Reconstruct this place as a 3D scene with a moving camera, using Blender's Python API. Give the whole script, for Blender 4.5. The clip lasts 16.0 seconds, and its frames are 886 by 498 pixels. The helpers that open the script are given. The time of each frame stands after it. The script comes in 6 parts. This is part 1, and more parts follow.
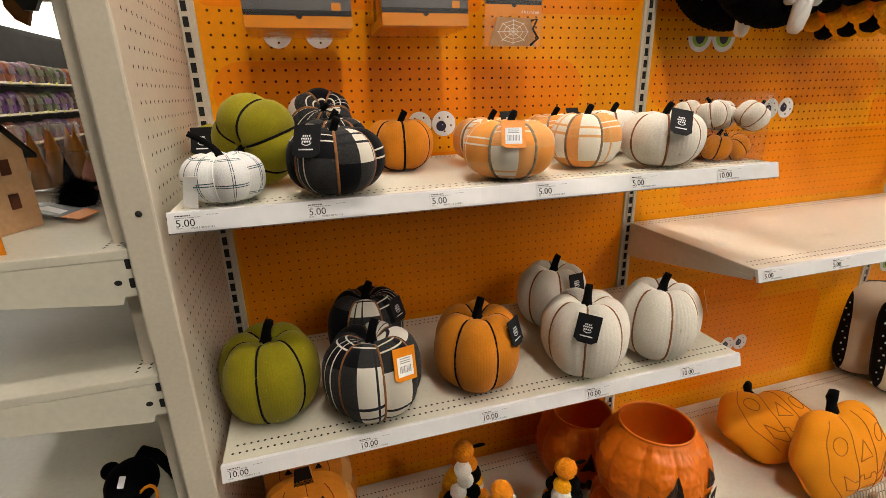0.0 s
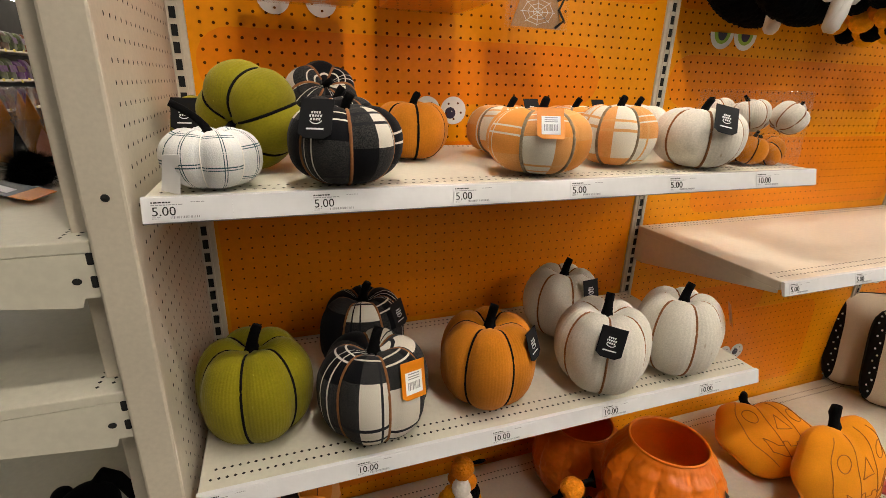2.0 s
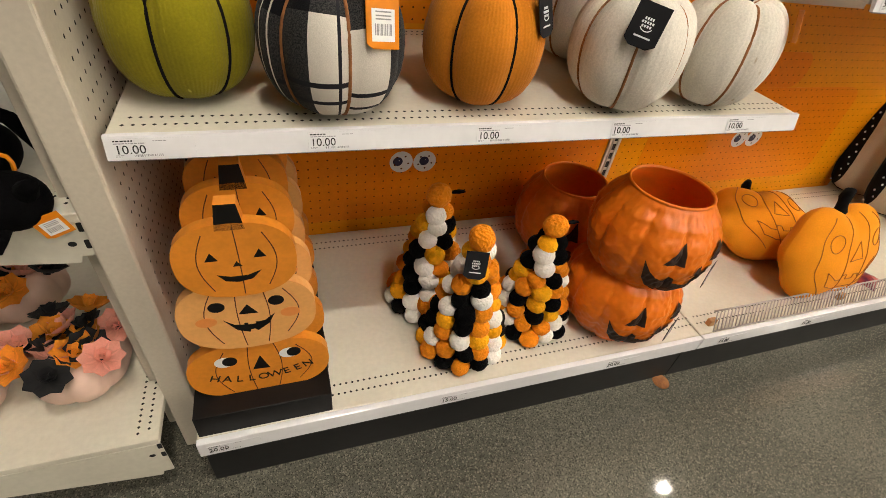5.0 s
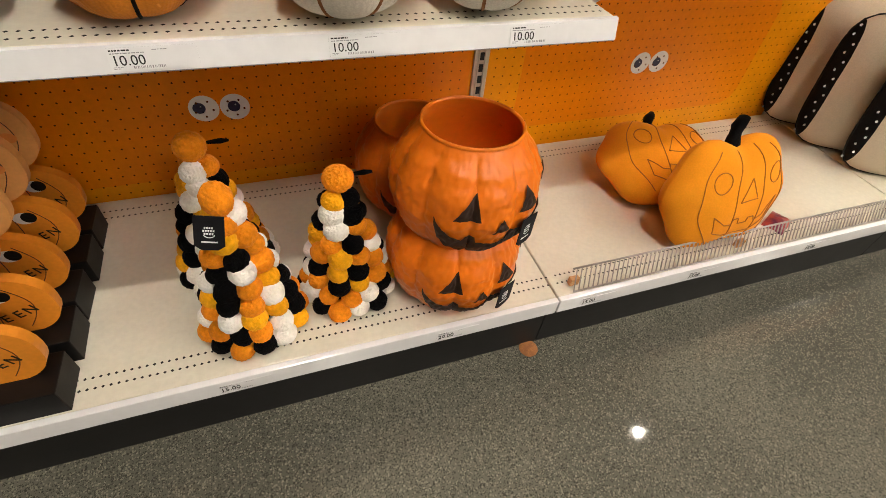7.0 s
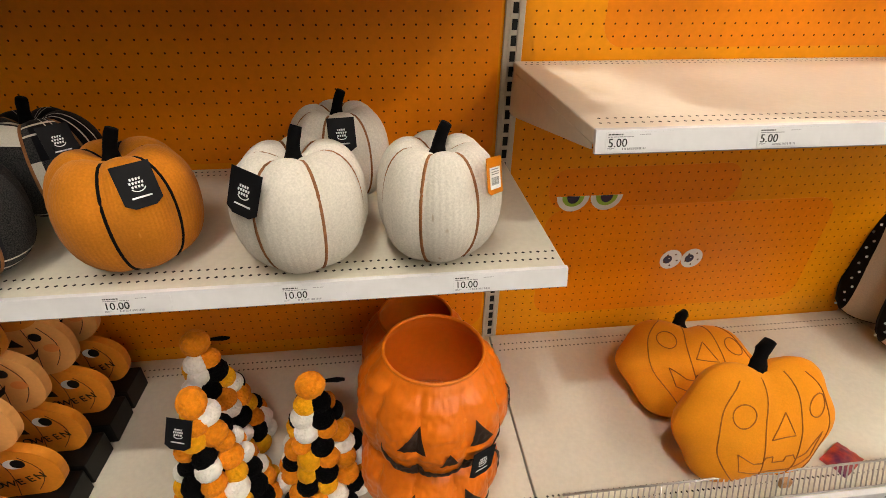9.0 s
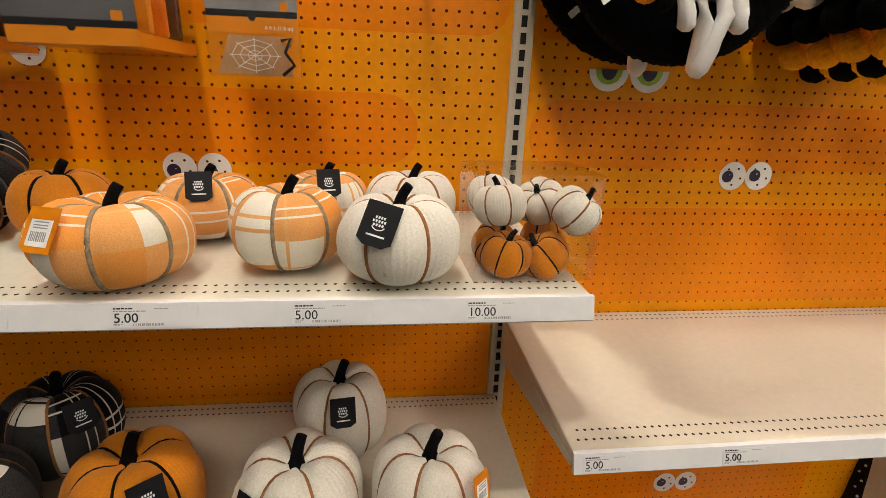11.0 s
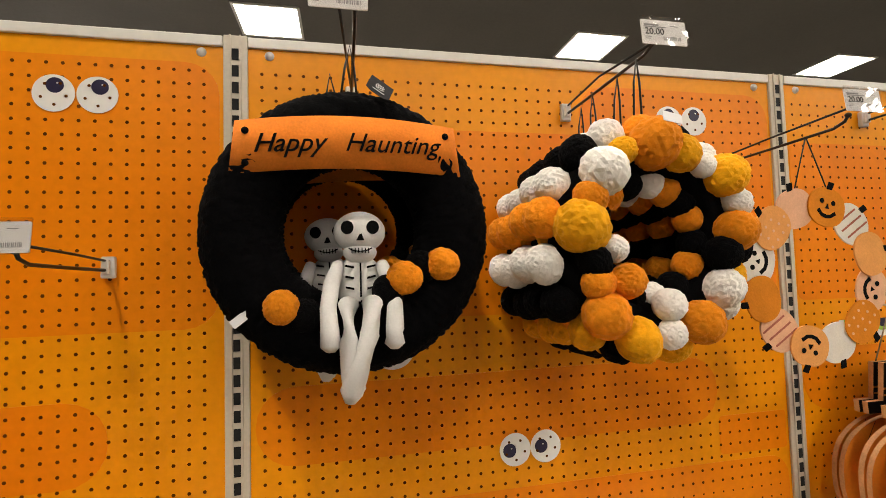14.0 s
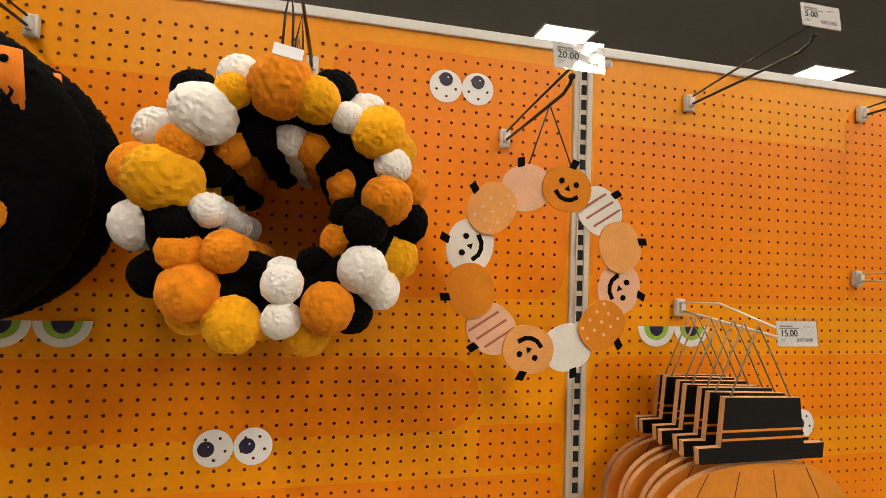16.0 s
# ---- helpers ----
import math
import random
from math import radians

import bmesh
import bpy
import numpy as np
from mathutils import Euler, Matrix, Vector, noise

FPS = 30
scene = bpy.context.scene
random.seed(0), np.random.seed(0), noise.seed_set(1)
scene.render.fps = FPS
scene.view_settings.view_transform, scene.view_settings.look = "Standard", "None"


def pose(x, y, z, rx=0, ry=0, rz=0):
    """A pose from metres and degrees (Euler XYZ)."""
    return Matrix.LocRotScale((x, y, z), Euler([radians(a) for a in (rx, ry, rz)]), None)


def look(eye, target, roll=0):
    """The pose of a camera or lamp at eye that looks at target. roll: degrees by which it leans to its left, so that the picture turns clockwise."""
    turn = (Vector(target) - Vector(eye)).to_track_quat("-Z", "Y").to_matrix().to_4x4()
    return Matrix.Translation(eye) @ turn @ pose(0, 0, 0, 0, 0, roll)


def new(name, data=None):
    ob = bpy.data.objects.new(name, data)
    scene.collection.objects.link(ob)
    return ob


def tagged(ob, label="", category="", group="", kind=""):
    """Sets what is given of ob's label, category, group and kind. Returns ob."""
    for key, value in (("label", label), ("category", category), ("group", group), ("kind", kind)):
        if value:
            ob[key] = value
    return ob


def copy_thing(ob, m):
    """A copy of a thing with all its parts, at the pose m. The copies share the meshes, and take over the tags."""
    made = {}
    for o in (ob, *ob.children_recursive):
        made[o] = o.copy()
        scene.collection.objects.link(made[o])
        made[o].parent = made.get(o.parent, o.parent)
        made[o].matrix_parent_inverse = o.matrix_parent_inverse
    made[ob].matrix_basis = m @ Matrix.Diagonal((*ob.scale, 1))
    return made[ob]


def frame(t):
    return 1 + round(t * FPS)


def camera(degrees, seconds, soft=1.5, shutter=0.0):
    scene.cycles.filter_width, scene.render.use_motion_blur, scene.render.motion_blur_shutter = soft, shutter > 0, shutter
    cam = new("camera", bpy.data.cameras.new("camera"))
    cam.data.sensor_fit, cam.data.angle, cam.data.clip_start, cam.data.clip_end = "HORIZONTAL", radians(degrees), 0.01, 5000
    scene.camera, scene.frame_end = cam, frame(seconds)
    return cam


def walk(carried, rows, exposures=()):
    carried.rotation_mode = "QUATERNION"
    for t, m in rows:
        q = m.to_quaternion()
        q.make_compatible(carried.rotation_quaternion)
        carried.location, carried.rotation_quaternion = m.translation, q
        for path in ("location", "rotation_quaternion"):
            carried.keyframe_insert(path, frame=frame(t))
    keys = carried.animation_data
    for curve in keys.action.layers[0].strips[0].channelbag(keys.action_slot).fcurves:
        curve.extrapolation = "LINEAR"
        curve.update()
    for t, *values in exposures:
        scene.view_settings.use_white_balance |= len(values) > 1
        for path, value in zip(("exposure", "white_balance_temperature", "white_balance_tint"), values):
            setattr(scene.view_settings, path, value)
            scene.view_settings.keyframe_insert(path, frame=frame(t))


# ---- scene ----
cam = camera(86.2, 16.0, soft=0.85)
PATH = [
    (0, (0.204, -1.272, 1.429), (0.744, 0.547, 0.796), -1.4),
    (0.5, (0.159, -1.153, 1.468), (0.742, 0.663, 0.866), -0.8),
    (1, (0.118, -1.13, 1.503), (0.755, 0.675, 0.925), 0.2),
    (1.5, (0.137, -1.147, 1.497), (0.808, 0.643, 0.912), 1.1),
    (2, (0.163, -1.145, 1.408), (0.805, 0.631, 0.747), 1.7),
    (2.5, (0.154, -1.124, 1.327), (0.717, 0.629, 0.546), 2.2),
    (3, (0.151, -1.101, 1.26), (0.671, 0.603, 0.353), 3.7),
    (3.5, (0.137, -1.088, 1.199), (0.619, 0.529, 0.126), 4.6),
    (4, (0.144, -1.089, 1.136), (0.656, 0.395, -0.103), 6.6),
    (4.2, (0.151, -1.091, 1.125), (0.705, 0.352, -0.145), 8.1),
    (6.3, (0.484, -1.163, 1.1), (1.112, 0.192, -0.23), 8.7),
    (6.5, (0.544, -1.165, 1.082), (1.169, 0.16, -0.28), 8.6),
    (7, (0.69, -1.115, 1.044), (1.241, 0.156, -0.398), 6.6),
    (7.5, (0.828, -1.074, 1.064), (1.294, 0.261, -0.35), 1.3),
    (8, (0.904, -1.082, 1.072), (1.078, 0.339, -0.325), 0.4),
    (8.5, (0.952, -1.096, 1.11), (1.07, 0.439, -0.167), 0.5),
    (9, (0.941, -1.077, 1.211), (1.147, 0.6, 0.141), 0.7),
    (9.2, (0.93, -1.062, 1.243), (1.145, 0.657, 0.243), 0.4),
    (11.3, (0.961, -1.018, 1.56), (1.205, 0.896, 1.035), 2.5),
    (11.5, (0.982, -1.013, 1.591), (1.284, 0.916, 1.161), 3.5),
    (12, (1.048, -1.02, 1.624), (1.555, 0.91, 1.495), 3.6),
    (12.5, (1.115, -0.994, 1.693), (1.617, 0.942, 1.7), 1.7),
    (13, (1.193, -0.938, 1.717), (1.648, 1.007, 1.823), 0.2),
    (13.5, (1.267, -0.917, 1.712), (1.695, 1.03, 1.873), -1.3),
    (14, (1.409, -0.932, 1.708), (1.825, 1.022, 1.81), -1.6),
    (14.5, (1.591, -0.962, 1.7), (2.027, 0.989, 1.734), -1.9),
    (15, (1.704, -0.961, 1.697), (2.123, 0.994, 1.755), -1.2),
    (15.5, (1.828, -0.924, 1.719), (2.2, 1.038, 1.824), 0.9),
    (16, (1.95, -0.912, 1.679), (2.37, 1.041, 1.757), 2.0),
]
EXPOSURES = ((0, 0.15), (1, 0.2), (2, 0.1), (3, 0.15), (4, 0.45), (6.5, 0.5), (7.5, 0.4), (8.5, 0.35), (9.2, 0.2), (11.3, -0.12), (12, 0.0), (14, 0.05), (15, 0.15), (16, 0.06))
walk(cam, [(t, look(eye, target, roll)) for t, eye, target, roll in PATH], EXPOSURES)

# ---- world, lamps and exposure ----
CEIL = 4.26
world = bpy.data.worlds.new("world")
world.use_nodes = True
world.node_tree.nodes["Background"].inputs[0].default_value = (0.9, 0.86, 0.8, 1)
world.node_tree.nodes["Background"].inputs[1].default_value = 0.02
scene.world = world
scene.view_settings.exposure = 0.0
LAMP_POWER = 47.0
SPOT_POWER = 2400.0
LAMP_COLOUR = (1.0, 0.90, 0.77)


# ---- materials ----
def nodes_of(name):
    m = bpy.data.materials.new(name)
    m.use_nodes = True
    return m, m.node_tree.nodes, m.node_tree.links, m.node_tree.nodes["Principled BSDF"]


def mix_rgb(n, l, fac, a, b, mode="MIX"):
    x = n.new("ShaderNodeMix")
    x.data_type, x.blend_type = "RGBA", mode
    for key, value in ((0, fac), (6, a), (7, b)):
        if hasattr(value, "is_linked"):
            l.new(value, x.inputs[key])
        else:
            x.inputs[key].default_value = value if key == 0 else (*value[:3], 1)
    return x.outputs[2]


def noise_of(n, l, coord, scale, detail=3.0, stretch=None):
    t = n.new("ShaderNodeTexNoise")
    t.inputs["Scale"].default_value, t.inputs["Detail"].default_value = scale, detail
    if stretch:
        mp = n.new("ShaderNodeMapping")
        mp.inputs["Scale"].default_value = stretch
        l.new(coord, mp.inputs["Vector"])
        coord = mp.outputs[0]
    l.new(coord, t.inputs["Vector"])
    return t.outputs["Fac"]


def ramp(n, l, fac, lo, hi):
    r = n.new("ShaderNodeMapRange")
    r.inputs[1].default_value, r.inputs[2].default_value = lo, hi
    l.new(fac, r.inputs[0])
    return r.outputs[0]


def mat(name, colour, rough=0.5, var=0.15, scale=6.0, grain=120.0, bump=0.1, metal=0.0, sheen=0.0, coat=0.0, spec=0.5, stretch=None, second=None, random_tint=0.0):
    """A painted or woven surface: two scales of tint, fine relief and uneven gloss."""
    m, n, l, b = nodes_of(name)
    coord = n.new("ShaderNodeTexCoord").outputs["Object"]
    big, fine = noise_of(n, l, coord, scale, 4), noise_of(n, l, coord, grain, 2, stretch)
    dark = tuple(c * (1 - var) for c in colour)
    light = second or tuple(min(1, c * (1 + var * 0.6)) for c in colour)
    col = mix_rgb(n, l, ramp(n, l, big, 0.32, 0.68), dark, light)
    col = mix_rgb(n, l, ramp(n, l, fine, 0.3, 0.7), mix_rgb(n, l, 1.0, col, (1 - var, 1 - var, 1 - var), "MULTIPLY"), col)
    if random_tint:
        info = n.new("ShaderNodeObjectInfo")
        hsv = n.new("ShaderNodeHueSaturation")
        mr = n.new("ShaderNodeMapRange")
        mr.inputs[3].default_value, mr.inputs[4].default_value = 1 - random_tint, 1 + random_tint
        l.new(info.outputs["Random"], mr.inputs[0])
        l.new(mr.outputs[0], hsv.inputs["Value"])
        l.new(col, hsv.inputs["Color"])
        col = hsv.outputs[0]
    l.new(col, b.inputs["Base Color"])
    b.inputs["Metallic"].default_value, b.inputs["Specular IOR Level"].default_value = metal, spec
    b.inputs["Sheen Weight"].default_value, b.inputs["Coat Weight"].default_value = sheen, coat
    b.inputs["Sheen Roughness"].default_value = 0.4
    b.inputs["Coat Roughness"].default_value = 0.12
    r = n.new("ShaderNodeMapRange")
    r.inputs[3].default_value, r.inputs[4].default_value = max(0.02, rough - 0.08), min(1, rough + 0.08)
    l.new(big, r.inputs[0])
    l.new(r.outputs[0], b.inputs["Roughness"])
    if bump:
        bp = n.new("ShaderNodeBump")
        bp.inputs["Strength"].default_value, bp.inputs["Distance"].default_value = bump, (0.002 if grain > 20 else 0.004)
        l.new(fine, bp.inputs["Height"])
        l.new(bp.outputs[0], b.inputs["Normal"])
    return m


def glow(name, colour, strength):
    m, n, l, b = nodes_of(name)
    b.inputs["Base Color"].default_value = (0.9, 0.9, 0.9, 1)
    b.inputs["Emission Color"].default_value = (*colour, 1)
    b.inputs["Emission Strength"].default_value = strength
    return m


def plastic_film(name, tint=(1, 1, 1), rough=0.05):
    """Thin clear packaging film with soft creases."""
    m, n, l, b = nodes_of(name)
    coord = n.new("ShaderNodeTexCoord").outputs["Object"]
    clear, gloss, mixer = n.new("ShaderNodeBsdfTransparent"), n.new("ShaderNodeBsdfGlossy"), n.new("ShaderNodeMixShader")
    clear.inputs[0].default_value = (*tint, 1)
    gloss.inputs["Roughness"].default_value = rough
    face = n.new("ShaderNodeLayerWeight")
    face.inputs[0].default_value = 0.5
    bp = n.new("ShaderNodeBump")
    bp.inputs["Strength"].default_value, bp.inputs["Distance"].default_value = 0.35, 0.01
    l.new(noise_of(n, l, coord, 18, 2), bp.inputs["Height"])
    l.new(bp.outputs[0], gloss.inputs["Normal"])
    power, add = n.new("ShaderNodeMath"), n.new("ShaderNodeMath")
    power.operation, add.operation = "POWER", "MULTIPLY_ADD"
    power.inputs[1].default_value, add.inputs[1].default_value, add.inputs[2].default_value = 4.0, 0.55, 0.07
    l.new(face.outputs["Facing"], power.inputs[0])
    l.new(power.outputs[0], add.inputs[0])
    l.new(add.outputs[0], mixer.inputs[0])
    l.new(clear.outputs[0], mixer.inputs[1])
    l.new(gloss.outputs[0], mixer.inputs[2])
    l.new(mixer.outputs[0], n["Material Output"].inputs[0])
    return m


def concrete():
    m, n, l, b = nodes_of("polished_concrete")
    coord = n.new("ShaderNodeTexCoord").outputs["Object"]
    cloud = noise_of(n, l, coord, 1.6, 6)
    col = mix_rgb(n, l, ramp(n, l, cloud, 0.3, 0.7), (0.062, 0.061, 0.049), (0.125, 0.121, 0.098))
    for scale, lo, colour in ((110, 0.11, (0.20, 0.19, 0.152)), (140, 0.14, (0.042, 0.041, 0.033)), (210, 0.2, (0.165, 0.155, 0.12)), (300, 0.2, (0.050, 0.048, 0.039))):
        v = n.new("ShaderNodeTexVoronoi")
        v.inputs["Scale"].default_value = scale
        l.new(coord, v.inputs["Vector"])
        pick = n.new("ShaderNodeMath")
        pick.operation = "LESS_THAN"
        pick.inputs[1].default_value = lo * 2.2
        l.new(v.outputs["Distance"], pick.inputs[0])
        rare = n.new("ShaderNodeSeparateColor")
        l.new(v.outputs["Color"], rare.inputs[0])
        gate = n.new("ShaderNodeMath")
        gate.operation = "MULTIPLY"
        l.new(pick.outputs[0], gate.inputs[0])
        some = n.new("ShaderNodeMath")
        some.operation = "GREATER_THAN"
        some.inputs[1].default_value = 0.45
        l.new(rare.outputs[0], some.inputs[0])
        l.new(some.outputs[0], gate.inputs[1])
        col = mix_rgb(n, l, gate.outputs[0], col, colour)
    l.new(col, b.inputs["Base Color"])
    r = n.new("ShaderNodeMapRange")
    r.inputs[3].default_value, r.inputs[4].default_value = 0.02, 0.055
    l.new(noise_of(n, l, coord, 3.5, 5), r.inputs[0])
    l.new(r.outputs[0], b.inputs["Roughness"])
    b.inputs["Specular IOR Level"].default_value = 0.22
    return m


def plaid(name, ground, half, full, line, k=1.15, kv=3.2, width=0.45, wool=0.5, thin=1.0):
    """Woven checks on a sewn panel; each panel of the cover is cut from another place of the cloth."""
    m, n, l, b = nodes_of(name)
    tc = n.new("ShaderNodeTexCoord")
    sep = n.new("ShaderNodeSeparateXYZ")
    l.new(tc.outputs["UV"], sep.inputs[0])

    def mth(op, a, c=None, d=None):
        x = n.new("ShaderNodeMath")
        x.operation = op
        for i, value in enumerate((a, c, d)):
            if value is None:
                continue
            if hasattr(value, "is_linked"):
                l.new(value, x.inputs[i])
            else:
                x.inputs[i].default_value = value
        return x.outputs[0]
    info = n.new("ShaderNodeObjectInfo")
    seg = mth("FLOOR", sep.outputs[0])
    wn = n.new("ShaderNodeTexWhiteNoise")
    wn.noise_dimensions = "1D"
    l.new(mth("ADD", seg, mth("MULTIPLY", info.outputs["Random"], 37.0)), wn.inputs["W"])
    sh = n.new("ShaderNodeSeparateColor")
    l.new(wn.outputs["Color"], sh.inputs[0])
    s = mth("FRACT", mth("ADD", mth("MULTIPLY", sep.outputs[0], k), mth("MULTIPLY", sh.outputs[0], 3.0)))
    t = mth("FRACT", mth("ADD", mth("MULTIPLY", sep.outputs[1], kv), mth("MULTIPLY", sh.outputs[1], 3.0)))
    a, c = mth("LESS_THAN", s, width), mth("LESS_THAN", t, width)
    coord = tc.outputs["Object"]
    fine = noise_of(n, l, coord, 620, 2)
    col = mix_rgb(n, l, mth("MAXIMUM", a, c), ground, mix_rgb(n, l, mth("MULTIPLY", ramp(n, l, fine, 0.35, 0.65), wool), half, ground))
    col = mix_rgb(n, l, mth("MULTIPLY", a, c), col, full)
    for at in (0.70, 0.78):
        ls = mth("LESS_THAN", mth("ABSOLUTE", mth("SUBTRACT", s, at)), 0.014 * thin)
        lt = mth("LESS_THAN", mth("ABSOLUTE", mth("SUBTRACT", t, at)), 0.016 * thin)
        col = mix_rgb(n, l, mth("MAXIMUM", ls, lt), col, line)
    for at in (0.13, 0.19):
        ls = mth("LESS_THAN", mth("ABSOLUTE", mth("SUBTRACT", s, at)), 0.008 * thin)
        lt = mth("LESS_THAN", mth("ABSOLUTE", mth("SUBTRACT", t, at)), 0.010 * thin)
        col = mix_rgb(n, l, mth("MAXIMUM", ls, lt), col, ground)
    col = mix_rgb(n, l, ramp(n, l, fine, 0.3, 0.7), mix_rgb(n, l, 1.0, col, (0.85, 0.85, 0.85), "MULTIPLY"), col)
    l.new(col, b.inputs["Base Color"])
    b.inputs["Roughness"].default_value = 0.95
    b.inputs["Specular IOR Level"].default_value = 0.1
    b.inputs["Sheen Weight"].default_value = 0.05
    bp = n.new("ShaderNodeBump")
    bp.inputs["Strength"].default_value, bp.inputs["Distance"].default_value = 0.35, 0.002
    l.new(fine, bp.inputs["Height"])
    l.new(bp.outputs[0], b.inputs["Normal"])
    return m


def knit(name, colour, fleck=None, ribs=34.0, var=0.18):
    """Knitted cover: fine ribs that run down each panel, loose fibres and flecks."""
    m, n, l, b = nodes_of(name)
    tc = n.new("ShaderNodeTexCoord")
    sep = n.new("ShaderNodeSeparateXYZ")
    l.new(tc.outputs["UV"], sep.inputs[0])
    wave = n.new("ShaderNodeMath")
    wave.operation = "SINE"
    mul = n.new("ShaderNodeMath")
    mul.operation = "MULTIPLY"
    mul.inputs[1].default_value = ribs * 3.14159
    l.new(sep.outputs[0], mul.inputs[0])
    l.new(mul.outputs[0], wave.inputs[0])
    big, fine = noise_of(n, l, tc.outputs["Object"], 14, 4), noise_of(n, l, tc.outputs["Object"], 330, 3)
    col = mix_rgb(n, l, ramp(n, l, big, 0.3, 0.7), tuple(c * (1 - var) for c in colour), tuple(min(1, c * (1 + var * 0.5)) for c in colour))
    col = mix_rgb(n, l, ramp(n, l, fine, 0.25, 0.75), mix_rgb(n, l, 1.0, col, (0.78, 0.78, 0.78), "MULTIPLY"), col)
    spots = noise_of(n, l, tc.outputs["Object"], 110, 1, (1, 1, 0.35))
    col = mix_rgb(n, l, ramp(n, l, spots, 0.75, 0.83), col, fleck or tuple(min(1, c * 1.7) for c in colour))
    l.new(col, b.inputs["Base Color"])
    b.inputs["Roughness"].default_value = 0.95
    b.inputs["Specular IOR Level"].default_value = 0.1
    b.inputs["Sheen Weight"].default_value = 0.08
    add = n.new("ShaderNodeMath")
    add.operation = "MULTIPLY_ADD"
    add.inputs[1].default_value = 0.35
    l.new(wave.outputs[0], add.inputs[0])
    l.new(fine, add.inputs[2])
    bp = n.new("ShaderNodeBump")
    bp.inputs["Strength"].default_value, bp.inputs["Distance"].default_value = 0.28, 0.0015
    l.new(add.outputs[0], bp.inputs["Height"])
    l.new(bp.outputs[0], b.inputs["Normal"])
    return m


GOLD = mat("golden_pegboard_print", (0.86, 0.295, 0.0025), 0.36, 0.08, 2.5, 60, 0.03, spec=0.22, second=(0.90, 0.345, 0.003))
ORANGE = mat("orange_pegboard_print", (0.86, 0.225, 0.002), 0.36, 0.08, 2.5, 60, 0.03, spec=0.22, second=(0.88, 0.262, 0.0025))
HOLE = mat("peg_hole_dark", (0.12, 0.036, 0.004), 0.9, 0.1, bump=0, spec=0.1)
SLOT = mat("slot_dark", (0.006, 0.006, 0.006), 0.9, 0.1, bump=0)
SHELF = mat("cream_enamel", (0.68, 0.645, 0.535), 0.34, 0.07, 3, 90, 0.04, spec=0.45)
SHELF_B = mat("beige_laminate_shelf", (0.72, 0.645, 0.525), 0.4, 0.06, 3, 70, 0.03)
POST = mat("cream_painted_steel", (0.60, 0.54, 0.44), 0.42, 0.08, 5, 150, 0.05)
RAIL = mat("top_rail_enamel", (0.72, 0.70, 0.66), 0.35, 0.05, 5, 90, 0.02)
STRIP = mat("ticket_strip", (0.80, 0.80, 0.82), 0.22, 0.04, 9, 60, 0.02, coat=0.5)
INK = mat("printed_ink", (0.015, 0.015, 0.017), 0.6, 0.1, bump=0)
GREYINK = mat("faint_ink", (0.30, 0.30, 0.32), 0.6, 0.1, bump=0)
KICK = mat("black_kick_plate", (0.008, 0.008, 0.009), 0.5, 0.2, 8, 60, 0.05)
WALLP = mat("plain_wall_paint", (0.55, 0.52, 0.47), 0.7, 0.06, 1.5, 60, 0.05)
CEILM = mat("ceiling_paint", (0.17, 0.155, 0.14), 0.85, 0.08, 1.2, 40, 0.1)
BLACKFELT = mat("black_felt", (0.004, 0.004, 0.0045), 0.95, 0.3, 40, 300, 0.3, sheen=0.01, spec=0.08)
BLACKFUR = mat("black_plush", (0.0030, 0.0030, 0.0034), 1.0, 0.3, 60, 260, 0.5, sheen=0.008, spec=0.04)
WHITEFELT = mat("white_plush", (0.72, 0.70, 0.68), 0.95, 0.06, 30, 300, 0.2, sheen=0.05, spec=0.1)
TAGBLACK = mat("black_card", (0.0055, 0.006, 0.008), 0.6, 0.1, 20, 100, 0.02, spec=0.2)
TAGORANGE = mat("orange_pegboard_print", (0.79, 0.235, 0.003), 0.34, 0.08, 2.5, 60, 0.03, spec=0.4, second=(0.81, 0.27, 0.004))
PAPER = mat("white_paper", (0.82, 0.82, 0.83), 0.55, 0.04, 20, 100, 0.02)
EYEW = mat("white_sticker", (0.78, 0.77, 0.74), 0.4, 0.04, 10, 60, 0.01)
EYEB = mat("dark_blue_print", (0.018, 0.014, 0.05), 0.35, 0.1, 10, 60, 0)
EYEG = mat("green_print", (0.30, 0.50, 0.05), 0.4, 0.1, 10, 60, 0)
GREENK = knit("olive_green_knit", (0.245, 0.212, 0.009), (0.40, 0.35, 0.04))
ORANGEK = knit("orange_knit", (0.66, 0.225, 0.016), (0.70, 0.28, 0.04))
CREAMK = knit("oatmeal_linen_knit", (0.82, 0.77, 0.68), (0.55, 0.47, 0.36), 20, 0.06)
BUFFALO = plaid("black_white_plaid", (0.70, 0.65, 0.57), (0.012, 0.013, 0.016), (0.006, 0.006, 0.008), (0.02, 0.02, 0.025), 0.36, 0.85, 0.56, 0.06, 0.6)
PEACH = plaid("peach_cream_plaid", (0.82, 0.76, 0.65), (0.80, 0.36, 0.10), (0.82, 0.33, 0.07), (0.80, 0.42, 0.16), 0.34, 0.9, 0.47, 0.08, 0.7)
BLUEP = plaid("white_teal_plaid", (0.76, 0.76, 0.75), (0.74, 0.74, 0.74), (0.72, 0.73, 0.74), (0.05, 0.10, 0.12), 1.6, 3.4, 0.4, 0.9)
CORDBROWN = mat("rust_cord", (0.33, 0.13, 0.04), 0.9, 0.25, 60, 300, 0.4)
CORDBLACK = mat("black_cord", (0.004, 0.004, 0.0045), 0.9, 0.25, 60, 300, 0.4, spec=0.15)
